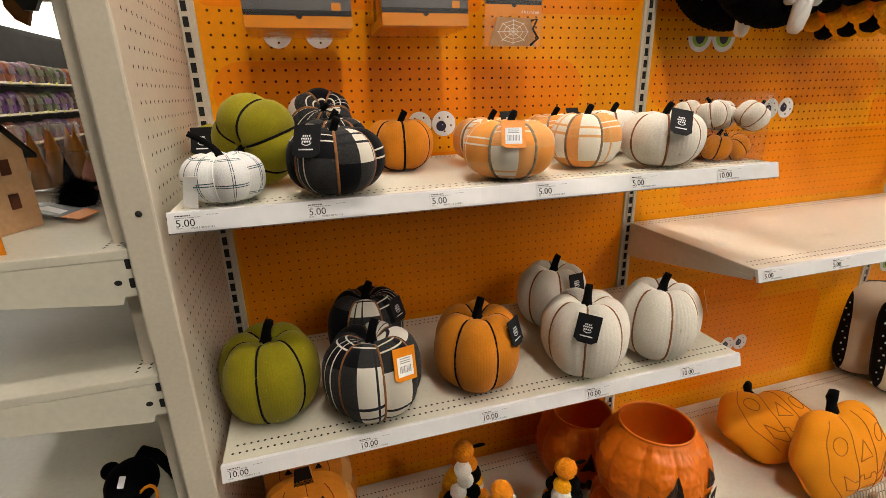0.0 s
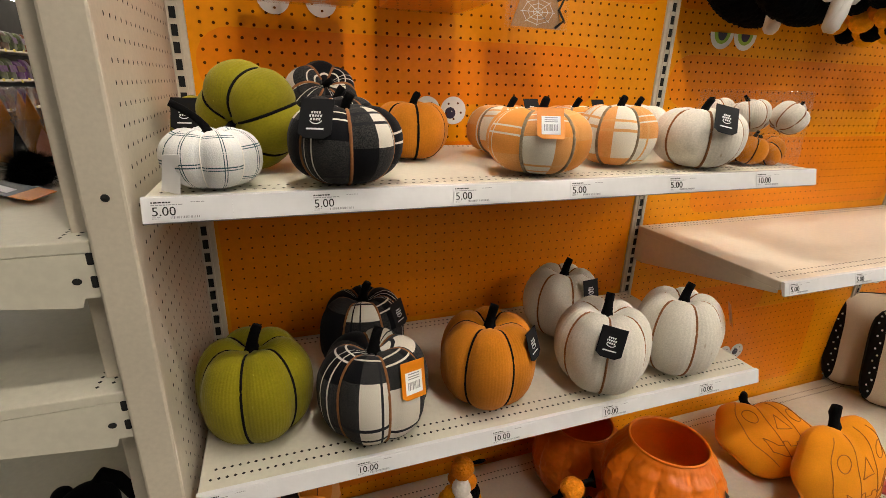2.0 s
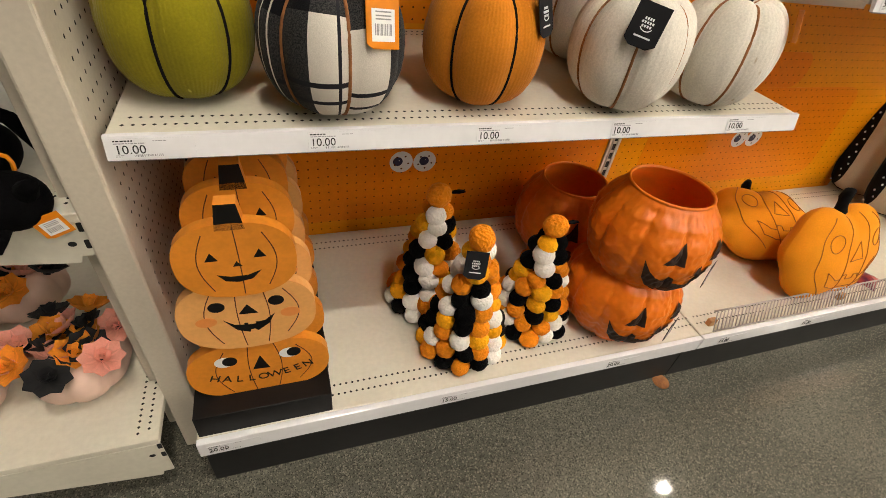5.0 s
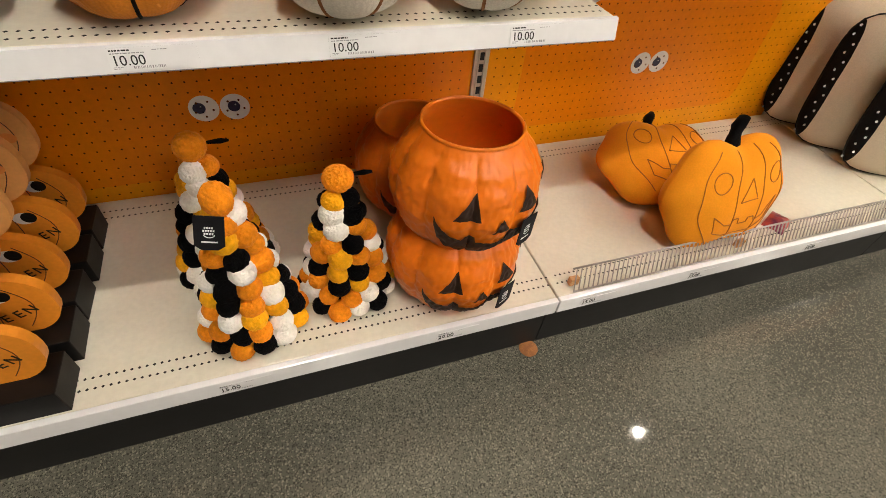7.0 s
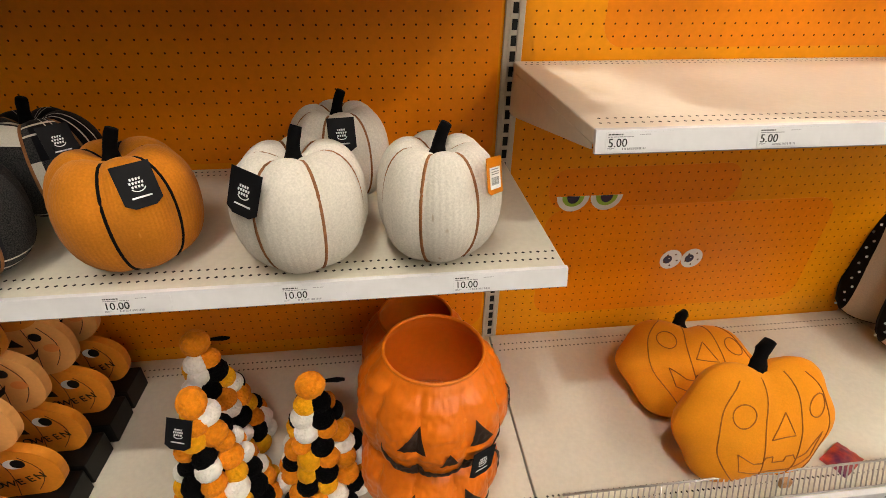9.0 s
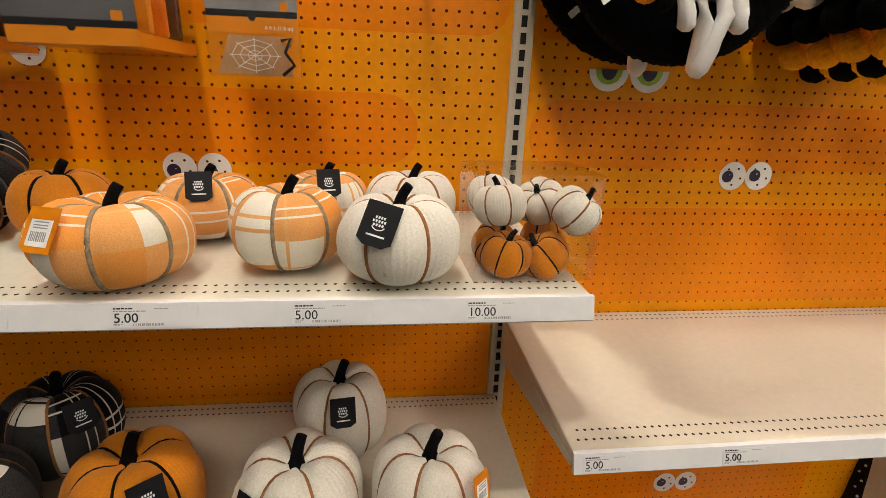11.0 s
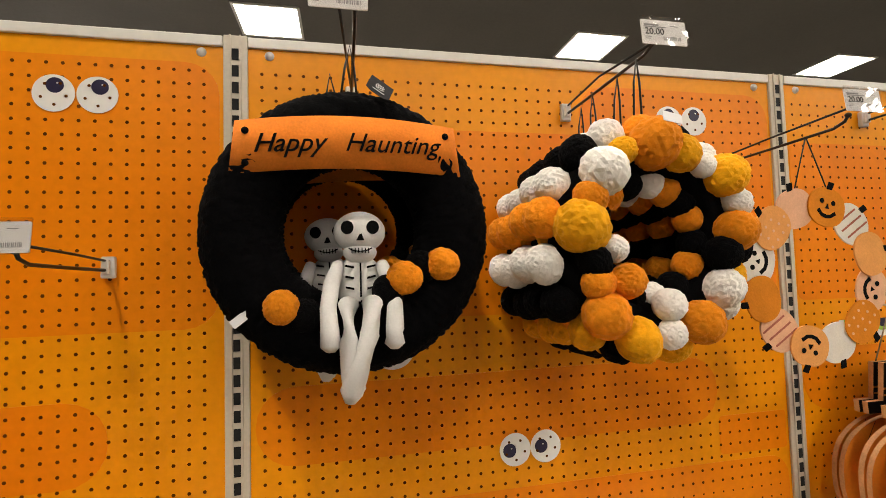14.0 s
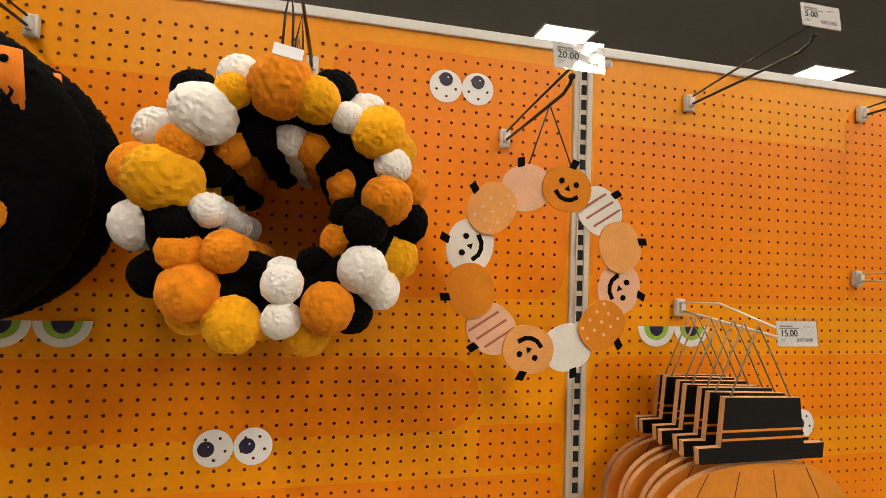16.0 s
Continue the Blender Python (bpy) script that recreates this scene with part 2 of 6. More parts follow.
ROPE = mat("grey_twine", (0.33, 0.25, 0.16), 0.9, 0.3, 80, 300, 0.6)
WIREBLK = mat("black_wire", (0.012, 0.011, 0.011), 0.4, 0.2, 30, 200, 0.05)
WIREMET = mat("zinc_wire", (0.72, 0.69, 0.63), 0.3, 0.1, 30, 200, 0.05, metal=0.25)
CLIP = mat("white_plastic_clip", (0.66, 0.63, 0.58), 0.4, 0.06, 20, 100, 0.02)
PAIL = mat("orange_pail_plastic", (0.82, 0.185, 0.008), 0.36, 0.10, 12, 70, 0.12, spec=0.4)
PAILIN = mat("orange_pail_inside", (0.84, 0.21, 0.010), 0.42, 0.06, 10, 70, 0.03)
CUT = mat("cut_opening_dark", (0.03, 0.010, 0.004), 0.6, 0.3, 30, 100, 0)
POMO = mat("orange_yarn", (0.84, 0.27, 0.012), 0.95, 0.16, 2.5, 60, 0.35, sheen=0.05, spec=0.1, random_tint=0.12)
POMY = mat("amber_yarn", (0.92, 0.42, 0.010), 0.95, 0.16, 2.5, 60, 0.35, sheen=0.05, spec=0.1, random_tint=0.1)
POMW = mat("white_yarn", (0.90, 0.87, 0.81), 0.95, 0.07, 2.5, 60, 0.35, sheen=0.05, spec=0.1, random_tint=0.06)
POMK = mat("black_yarn", (0.0035, 0.0035, 0.004), 0.97, 0.3, 2.5, 15, 0.9, sheen=0.008, spec=0.05)
BANNER = mat("orange_felt", (0.78, 0.22, 0.025), 0.95, 0.12, 30, 300, 0.3, sheen=0.05, spec=0.1)
WOODO = mat("orange_painted_wood", (0.76, 0.26, 0.02), 0.5, 0.10, 14, 120, 0.06)
WOODP = mat("peach_painted_wood", (0.82, 0.40, 0.12), 0.5, 0.08, 14, 120, 0.06)
WOODD = mat("dark_wood_line", (0.10, 0.025, 0.008), 0.6, 0.2, 30, 100, 0)
WOODE = mat("sawn_board_edge", (0.55, 0.30, 0.13), 0.7, 0.2, 20, 200, 0.1)
WOODB = mat("black_painted_wood", (0.0055, 0.005, 0.005), 0.5, 0.2, 20, 120, 0.05, spec=0.25)
CHEEK = mat("blush_print", (0.80, 0.28, 0.06), 0.5, 0.05, 14, 120, 0)
PILLOW = mat("orange_plush_pillow", (0.86, 0.305, 0.014), 0.92, 0.08, 9, 260, 0.25, sheen=0.06, spec=0.1)
STITCH = mat("rust_stitching", (0.42, 0.13, 0.01), 0.9, 0.2, 40, 200, 0.1)
CREAMC = mat("cream_canvas", (0.66, 0.56, 0.42), 0.9, 0.08, 10, 300, 0.3, spec=0.1)
FELTPK = mat("pink_felt", (0.80, 0.45, 0.28), 0.95, 0.08, 30, 300, 0.3, spec=0.1)
FELTPE = mat("peach_felt", (0.80, 0.36, 0.11), 0.95, 0.08, 30, 300, 0.3, spec=0.1)
FELTOR = mat("pumpkin_felt", (0.70, 0.235, 0.02), 0.95, 0.08, 30, 300, 0.3, spec=0.1)
FELTW = mat("white_felt", (0.78, 0.72, 0.64), 0.95, 0.06, 30, 300, 0.3, spec=0.1)
FELTRED = mat("dusty_rose_print", (0.42, 0.13, 0.08), 0.9, 0.1, 30, 300, 0.1)
FILM = plastic_film("clear_film")
ACRYL = plastic_film("clear_box_plastic", (0.97, 0.96, 0.95), 0.08)
PHOTO = mat("grey_photo_print", (0.28, 0.28, 0.29), 0.35, 0.15, 6, 60, 0, coat=0.3, second=(0.40, 0.40, 0.41))
PHOTOB = mat("slate_photo_print", (0.12, 0.12, 0.13), 0.35, 0.15, 6, 60, 0, coat=0.3, second=(0.21, 0.21, 0.22))
PHOTOD = mat("dark_photo_print", (0.02, 0.021, 0.025), 0.35, 0.15, 6, 60, 0, coat=0.3)
CARDO = mat("orange_carton", (0.82, 0.28, 0.015), 0.35, 0.06, 6, 60, 0, coat=0.4)
PETALO = mat("orange_silk_petal", (0.84, 0.30, 0.02), 0.8, 0.15, 40, 200, 0.1, random_tint=0.15)
PETALP = mat("pink_silk_petal", (0.82, 0.36, 0.27), 0.8, 0.12, 40, 200, 0.1, random_tint=0.12)
PETALK = mat("black_silk_petal", (0.008, 0.008, 0.009), 0.8, 0.2, 40, 200, 0.1)
BLUSHP = mat("blush_ceramic", (0.74, 0.52, 0.42), 0.5, 0.05, 8, 60, 0.02)
KRAFT = mat("kraft_house_card", (0.60, 0.36, 0.18), 0.7, 0.12, 12, 150, 0.08)
LIT = glow("lamp_diffuser", LAMP_COLOUR, LAMP_POWER)
SPOT = glow("downlight_lens", LAMP_COLOUR, SPOT_POWER)
COVE = glow("lit_cove", (1.0, 0.95, 0.87), 3.0)


def striped():
    """Canvas printed with upright black and cream stripes."""
    m, n, l, b = nodes_of("black_cream_stripe")
    tc = n.new("ShaderNodeTexCoord")
    sep = n.new("ShaderNodeSeparateXYZ")
    l.new(tc.outputs["Object"], sep.inputs[0])
    r = n.new("ShaderNodeValToRGB")
    r.color_ramp.interpolation = "CONSTANT"
    cream, black = (0.66, 0.56, 0.42, 1), (0.010, 0.009, 0.009, 1)
    r.color_ramp.elements[0].color, r.color_ramp.elements[1].color = black, cream
    r.color_ramp.elements[1].position = 0.07
    for at, c in ((0.52, black), (0.54, cream), (0.575, black), (0.595, cream), (0.90, black)):
        e = r.color_ramp.elements.new(at)
        e.color = c
    k = n.new("ShaderNodeMapRange")
    k.inputs[1].default_value, k.inputs[2].default_value = -0.22, 0.22
    l.new(sep.outputs[0], k.inputs[0])
    l.new(k.outputs[0], r.inputs[0])
    weave = noise_of(n, l, tc.outputs["Object"], 320, 2)
    l.new(mix_rgb(n, l, ramp(n, l, weave, 0.3, 0.7), mix_rgb(n, l, 1.0, r.outputs[0], (0.85, 0.85, 0.85), "MULTIPLY"), r.outputs[0]), b.inputs["Base Color"])
    b.inputs["Roughness"].default_value = 0.92
    b.inputs["Specular IOR Level"].default_value = 0.1
    return m


STRIPED = striped()


# ---- mesh tools ----
class Geo:
    def __init__(self):
        self.v, self.f, self.m, self.s, self.uv = [], [], [], [], []

    def add(self, verts, faces, mi=0, smooth=False, uv=None):
        o = len(self.v)
        self.v += [tuple(p) for p in verts]
        self.uv += list(uv) if uv else [(0.0, 0.0)] * len(verts)
        self.f += [tuple(i + o for i in f) for f in faces]
        self.m += [mi] * len(faces)
        self.s += [smooth] * len(faces)
        return self

    def mesh(self, name, mats):
        me = bpy.data.meshes.new(name)
        me.from_pydata(self.v, [], self.f)
        for x in mats if isinstance(mats, (list, tuple)) else [mats]:
            me.materials.append(x)
        me.polygons.foreach_set("material_index", self.m)
        me.polygons.foreach_set("use_smooth", self.s)
        if any(u != (0.0, 0.0) for u in self.uv):
            layer = me.uv_layers.new(name="uv")
            idx = np.empty(len(me.loops), dtype=np.int32)
            me.loops.foreach_get("vertex_index", idx)
            layer.data.foreach_set("uv", np.array(self.uv, dtype=np.float32)[idx].ravel())
        me.update()
        return me


def part(name, geo, material, parent, label="", at=None, kind=""):
    ob = new(name, geo if isinstance(geo, bpy.types.Mesh) else geo.mesh(name, material))
    if parent is not None:
        ob.parent = parent
    if at is not None:
        ob.matrix_basis = at
    return tagged(ob, label=label, kind=kind)


def thing(name, at, label, category, group="", kind=""):
    ob = new(name)
    ob.empty_display_size = 0.05
    ob.matrix_basis = at
    return tagged(ob, label, category, group, kind)


def box(g, x0, x1, y0, y1, z0, z1, bevel=0.0, mi=0, m=None):
    bm = bmesh.new()
    bmesh.ops.create_cube(bm, size=1)
    for v in bm.verts:
        v.co = Vector(((x0 + x1) / 2 + v.co.x * (x1 - x0), (y0 + y1) / 2 + v.co.y * (y1 - y0), (z0 + z1) / 2 + v.co.z * (z1 - z0)))
    if bevel:
        bmesh.ops.bevel(bm, geom=bm.edges[:], offset=bevel, segments=2, affect="EDGES", profile=0.5)
    bm.verts.index_update()
    vs = [(m @ v.co) if m else v.co.copy() for v in bm.verts]
    g.add(vs, [[v.index for v in f.verts] for f in bm.faces], mi)
    bm.free()
    return g


def tube(g, pts, rad, sides=8, mi=0, caps=True, squash=1.0):
    pts = [Vector(p) for p in pts]
    rad = rad if isinstance(rad, (list, tuple)) else [rad] * len(pts)
    vs, up = [], Vector((0.13, 0.27, 0.95))
    for i, p in enumerate(pts):
        d = (pts[min(i + 1, len(pts) - 1)] - pts[max(i - 1, 0)]).normalized()
        a = d.cross(up)
        a = a.normalized() if a.length > 1e-4 else Vector((1, 0, 0))
        b = d.cross(a)
        for k in range(sides):
            w = 2 * math.pi * k / sides
            vs.append(p + a * (rad[i] * math.cos(w)) + b * (rad[i] * squash * math.sin(w)))
    fs = [(i * sides + k, i * sides + (k + 1) % sides, (i + 1) * sides + (k + 1) % sides, (i + 1) * sides + k) for i in range(len(pts) - 1) for k in range(sides)]
    if caps:
        fs += [tuple(range(sides))[::-1], tuple((len(pts) - 1) * sides + k for k in range(sides))]
    return g.add(vs, fs, mi, True)


def prism(g, outline, y0, y1, mi=0, side=None, m=None, smooth=False):
    """An outline in x and z, from y0 (front) to y1 (back)."""
    n = len(outline)
    vs = [Vector((x, y0, z)) for x, z in outline] + [Vector((x, y1, z)) for x, z in outline]
    if m:
        vs = [m @ v for v in vs]
    g.add(vs, [tuple(range(n)), tuple(range(2 * n - 1, n - 1, -1))], mi)
    g.f += [tuple(i + len(g.v) - 2 * n for i in (k, k + n, (k + 1) % n + n, (k + 1) % n)) for k in range(n)]
    g.m += [mi if side is None else side] * n
    g.s += [smooth] * n
    return g


def disc(cx, cz, rx, rz=None, n=24, a0=0.0, a1=360.0):
    rz = rx if rz is None else rz
    k = n if a1 - a0 >= 360 else n + 1
    return [(cx + rx * math.cos(radians(a0 + (a1 - a0) * i / n)), cz + rz * math.sin(radians(a0 + (a1 - a0) * i / n))) for i in range(k)]


def ribbon(path, width):
    """A flat line of even width along a path in x and z."""
    out, back = [], []
    for i, p in enumerate(path):
        a, b = Vector(path[max(i - 1, 0)]), Vector(path[min(i + 1, len(path) - 1)])
        d = (b - a).normalized()
        q = Vector((-d.y, d.x)) * width / 2
        out.append((p[0] + q.x, p[1] + q.y))
        back.append((p[0] - q.x, p[1] - q.y))
    return out + back[::-1]


def lathe(g, prof, n=24, mi=0, smooth=True, centre=(0, 0)):
    vs = [(centre[0] + r * math.cos(2 * math.pi * k / n), centre[1] + r * math.sin(2 * math.pi * k / n), z) for r, z in prof for k in range(n)]
    fs = [(i * n + k, i * n + (k + 1) % n, (i + 1) * n + (k + 1) % n, (i + 1) * n + k) for i in range(len(prof) - 1) for k in range(n)]
    return g.add(vs, fs, mi, smooth)


def rounded(x0, x1, z0, z1, r, n=5):
    out = []
    for cx, cz, a in ((x1 - r, z1 - r, 0), (x0 + r, z1 - r, 90), (x0 + r, z0 + r, 180), (x1 - r, z0 + r, 270)):
        out += [(cx + r * math.cos(radians(a + 90 * i / n)), cz + r * math.sin(radians(a + 90 * i / n))) for i in range(n + 1)]
    return out


def words(text, size, thick=0.0004, shear=0.0, align="CENTER", space=1.0):
    """Letters as a mesh that faces -y, upright in z."""
    c = bpy.data.curves.new("letters", "FONT")
    c.body, c.size, c.extrude, c.shear, c.align_x, c.space_character, c.resolution_u = text, size, thick, shear, align, space, 3
    ob = bpy.data.objects.new("letters", c)
    me = bpy.data.meshes.new_from_object(ob)
    bpy.data.objects.remove(ob)
    bpy.data.curves.remove(c)
    me.transform(pose(0, 0, 0, 90))
    return me


def lettering(name, text, size, material, parent, at, **kw):
    key = (text, size, tuple(sorted(kw.items())), material.name)
    if key not in WORDS:
        WORDS[key] = words(text, size, **kw)
        WORDS[key].materials.clear()
        WORDS[key].materials.append(material)
    return part(name, WORDS[key], None, parent, at=at)


WORDS = {}


# ---- the large structure ----
BAY, TOP, FRONT = 1.219, 2.165, -0.484
S1, S2, SB, BASE, BASE_Y = 1.262, 0.781, 1.006, 0.203, -0.592

g = Geo()
box(g, -9, 12, -12, 7.5, -0.1, 0)
tagged(part("floor", g, concrete(), None), "polished grey concrete floor with speckled aggregate", "floor", kind="structure")
g = Geo()
box(g, -9, 12, -12, 7.5, CEIL, CEIL + 0.1)
tagged(part("ceiling", g, CEILM, None), "dim grey-brown store ceiling", "ceiling", kind="structure")
for nm, a in (("wall_north", (-9, 12, 7.5, 7.7)), ("wall_south", (-9, 12, -12.2, -12)), ("wall_east", (12, 12.2, -12.2, 7.7)), ("wall_west", (-9.2, -9, -12.2, 7.7))):
    g = Geo()
    box(g, *a, 0, CEIL)
    tagged(part(nm, g, WALLP, None), "plain painted store wall", "wall", kind="structure")


def ceiling_lamp(x, y):
    t = thing("ceiling_light", pose(x, y, CEIL), "lit square white ceiling light panel", "ceiling light", "ceiling light panels")
    f = Geo()
    for a in ((-0.31, 0.31, -0.31, -0.28), (-0.31, 0.31, 0.28, 0.31), (-0.31, -0.28, -0.28, 0.28), (0.28, 0.31, -0.28, 0.28)):
        box(f, *a, -0.014, 0.0, 0.003)
    part("frame", f, RAIL, t)
    d = Geo()
    box(d, -0.279, 0.279, -0.279, 0.279, -0.008, -0.001)
    part("diffuser", d, LIT, t, "glowing white diffuser")
    return t


lamp0 = ceiling_lamp(0.74, 3.9)
# Rows south of y = -3 are unseen extras, added as frontal fill.
for j in range(-8, 2):
    if j in (-2, -3):
        continue
    for i in range(-1, 3):
        x, y = 0.74 + 3.48 * i + (1.74 if j % 2 else 0.0), 3.9 + 1.8 * j
        # Some of the added panels are left out to dim the west end.
        if j < -3 and (i < 0 or (i < 1 and j in (-6, -8))):
            continue
        if (i, j) != (0, 0) and -8 < x < 11.5 and -11.5 < y < 7.2:
            copy_thing(lamp0, pose(x, y, CEIL))


def downlight(x, y):
    t = thing("downlight", pose(x, y, CEIL), "bright round ceiling downlight", "downlight", "round downlights")
    part("trim_ring", lathe(Geo(), [(0.045, -0.001), (0.047, -0.012), (0.100, -0.010), (0.110, -0.001)], 28), RAIL, t)
    g = Geo()
    lathe(g, [(0.0001, -0.006), (0.044, -0.006), (0.044, -0.001)], 24)
    part("lens", g, SPOT, t, "glowing round lens")
    return t


for x, y in ((0.52, -1.62), (4.0, -1.62), (7.48, -1.62), (0.52, 0.18), (4.0, 0.18)):
    downlight(x, y)
t = thing("ceiling_speaker", pose(4.28, 2.84, CEIL), "dark round speaker grille in the ceiling", "speaker")
g = Geo()
lathe(g, [(0.0001, -0.03), (0.06, -0.03), (0.08, -0.02), (0.1, -0.004), (0.1, 0.0)], 24)
part("grille", g, KICK, t)
part("ring", lathe(Geo(), [(0.1, -0.001), (0.17, -0.008), (0.19, -0.001)], 28), CEILM, t)


def peg_holes(x0, x1, z0, z1, r=0.0034, pitch=0.0254):
    v, f = [], []
    xs = np.arange(x0, x1, pitch)
    zs = np.arange(z0, z1, pitch)
    for x in xs:
        for z in zs:
            o = len(v)
            v += [(x + r * math.cos(k * math.pi / 3), -0.0016, z + r * math.sin(k * math.pi / 3)) for k in range(6)]
            f.append(tuple(range(o, o + 6)))
    return v, f


# printed shapes on the boards: x0, x1, z0, z1, corner radius
COVERED = ((0.03, 1.19, 0.79, 1.27, 0.03), (0.03, 1.19, 0.24, 0.755, 0.05))
PRINTS = ((0.7005, 1.19, 1.62, 2.11, 0.06), (0.03, 0.70, 1.62, 2.00, 0.02), (0.03, 1.01, 1.36, 1.505, 0.07), (1.0105, 1.19, 1.285, 1.37, 0.01),
          (0.20, 1.19, 1.03, 1.27, 0.05), (0.13, 0.66, 0.6305, 0.745, 0.05), (0.13, 0.99, 0.27, 0.63, 0.06))
for i in range(4):
    x = i * BAY
    t = thing(f"wall_pegboard_{i + 1}", pose(x, 0, 0), "golden and orange printed pegboard back panel", "pegboard", kind="structure")
    g = Geo()
    box(g, 0.020, BAY - 0.020, 0.0, 0.008, 0.17, TOP - 0.022)
    part("board", g, GOLD, t)
    for a in PRINTS if i else PRINTS[:3] + COVERED:
        part("printed_shape", prism(Geo(), rounded(*a), -0.0008, -0.0001), ORANGE, t, "darker orange printed shape")
    g = Geo()
    g.add(*peg_holes(0.046, BAY - 0.03, 1.231, TOP - 0.045))
    g.add(*peg_holes(0.046, BAY - 0.03, 0.215, 1.22, 0.0024))
    part("peg_holes", g, HOLE, t, "rows of small round peg holes", kind="stuff")
    g = Geo()
    box(g, 0.022, BAY - 0.022, -0.006, 0.012, TOP - 0.022, TOP - 0.002, 0.002)
    part("top_rail", g, RAIL, t, "pale enamel top rail")
    for bx in (0.06, BAY - 0.06):
        part("rivet", lathe(Geo(), [(0.0001, 0.006), (0.006, 0.005), (0.009, 0.0)], 12), CLIP, t, at=pose(bx, -0.0002, TOP - 0.034, 90))
g = Geo()
box(g, 0.0, 4 * BAY, 0.02, 0.06, 0.0, TOP - 0.03)
tagged(part("gondola_back", g, POST, None), "steel core behind the pegboard panels", "shelving", kind="structure")


def upright(x):
    t = thing("upright", pose(x, 0, 0), "cream steel shelving upright with a row of black slots", "shelf upright", "shelving uprights", "structure")
    g = Geo()
    box(g, -0.0215, 0.0215, -0.006, 0.02, 0.0, TOP, 0.002)
    box(g, -0.0105, -0.0075, -0.009, -0.006, 0.0, TOP)
    box(g, 0.0075, 0.0105, -0.009, -0.006, 0.0, TOP)
    part("post", g, POST, t)
    g = Geo()
    z = 0.22
    while z < TOP - 0.03:
        box(g, -0.0058, 0.0058, -0.0075, -0.0062, z - 0.0105, z + 0.0105)
        z += 0.0318
    part("slots", g, SLOT, t, "row of black slots", kind="stuff")
    return t


u0 = upright(0.0)
for i in range(1, 5):
    copy_thing(u0, pose(i * BAY, 0, 0))


def perforations(x0, x1, ys, z, pitch=0.0127, r=0.0032, along_x=True):
    v, f = [], []
    for a in np.arange(x0, x1, pitch):
        for row, y in enumerate(ys):
            o, c = len(v), a + (pitch / 2 if row % 2 else 0)
            for dx, dy in ((-r, 0), (0, -r), (r, 0), (0, r)):
                v.append((c + dx, y + dy, z) if along_x else (y + dy, c + dx, z))
            f.append((o, o + 1, o + 2, o + 3))
    return Geo().add(v, f)


def ticket(parent, x, price, y, z, tilt=0.0, tall=0.026):
    """A paper price ticket in the strip: bold price, small print and a bar code."""
    m = pose(x, y, z, tilt)
    t = part("price_ticket", prism(Geo(), rounded(-0.012, 0.085, -tall / 2, tall / 2, 0.001), -0.0006, 0), STRIP, parent, "white price ticket with black print", m)
    lettering("price", price, 0.0162, INK, t, pose(-0.009, -0.0009, -0.0066), align="LEFT")
    g = Geo()
    rnd = random.Random(int(x * 1000) + int(z * 100))

    def line(x0, x1, z0, tall, mi):
        q = x0
        while q < x1:
            w = rnd.uniform(0.0016, 0.005)
            prism(g, [(q, z0), (min(q + w, x1), z0), (min(q + w, x1), z0 + tall), (q, z0 + tall)], -0.0009, -0.0006, mi)
            q += w + 0.0009
    line(-0.009, 0.013, 0.0092, 0.0017, 0)
    line(-0.009, 0.027, 0.0063, 0.0011, 1)
    line(0.036, 0.052, 0.0090, 0.0008, 1)
    line(-0.009, 0.001, -0.0088, 0.0007, 1)
    line(-0.009, -0.002, -0.0104, 0.0007, 1)
    q = 0.012
    while q < 0.046:
        w = rnd.choice((0.0005, 0.0009, 0.0014))
        prism(g, [(q, -0.0108), (q + w, -0.0108), (q + w, -0.0078), (q, -0.0078)], -0.0009, -0.0006, 1)
        q += w + rnd.choice((0.0008, 0.0014))
    part("small_print", g, [INK, GREYINK], t, kind="stuff")
    return t


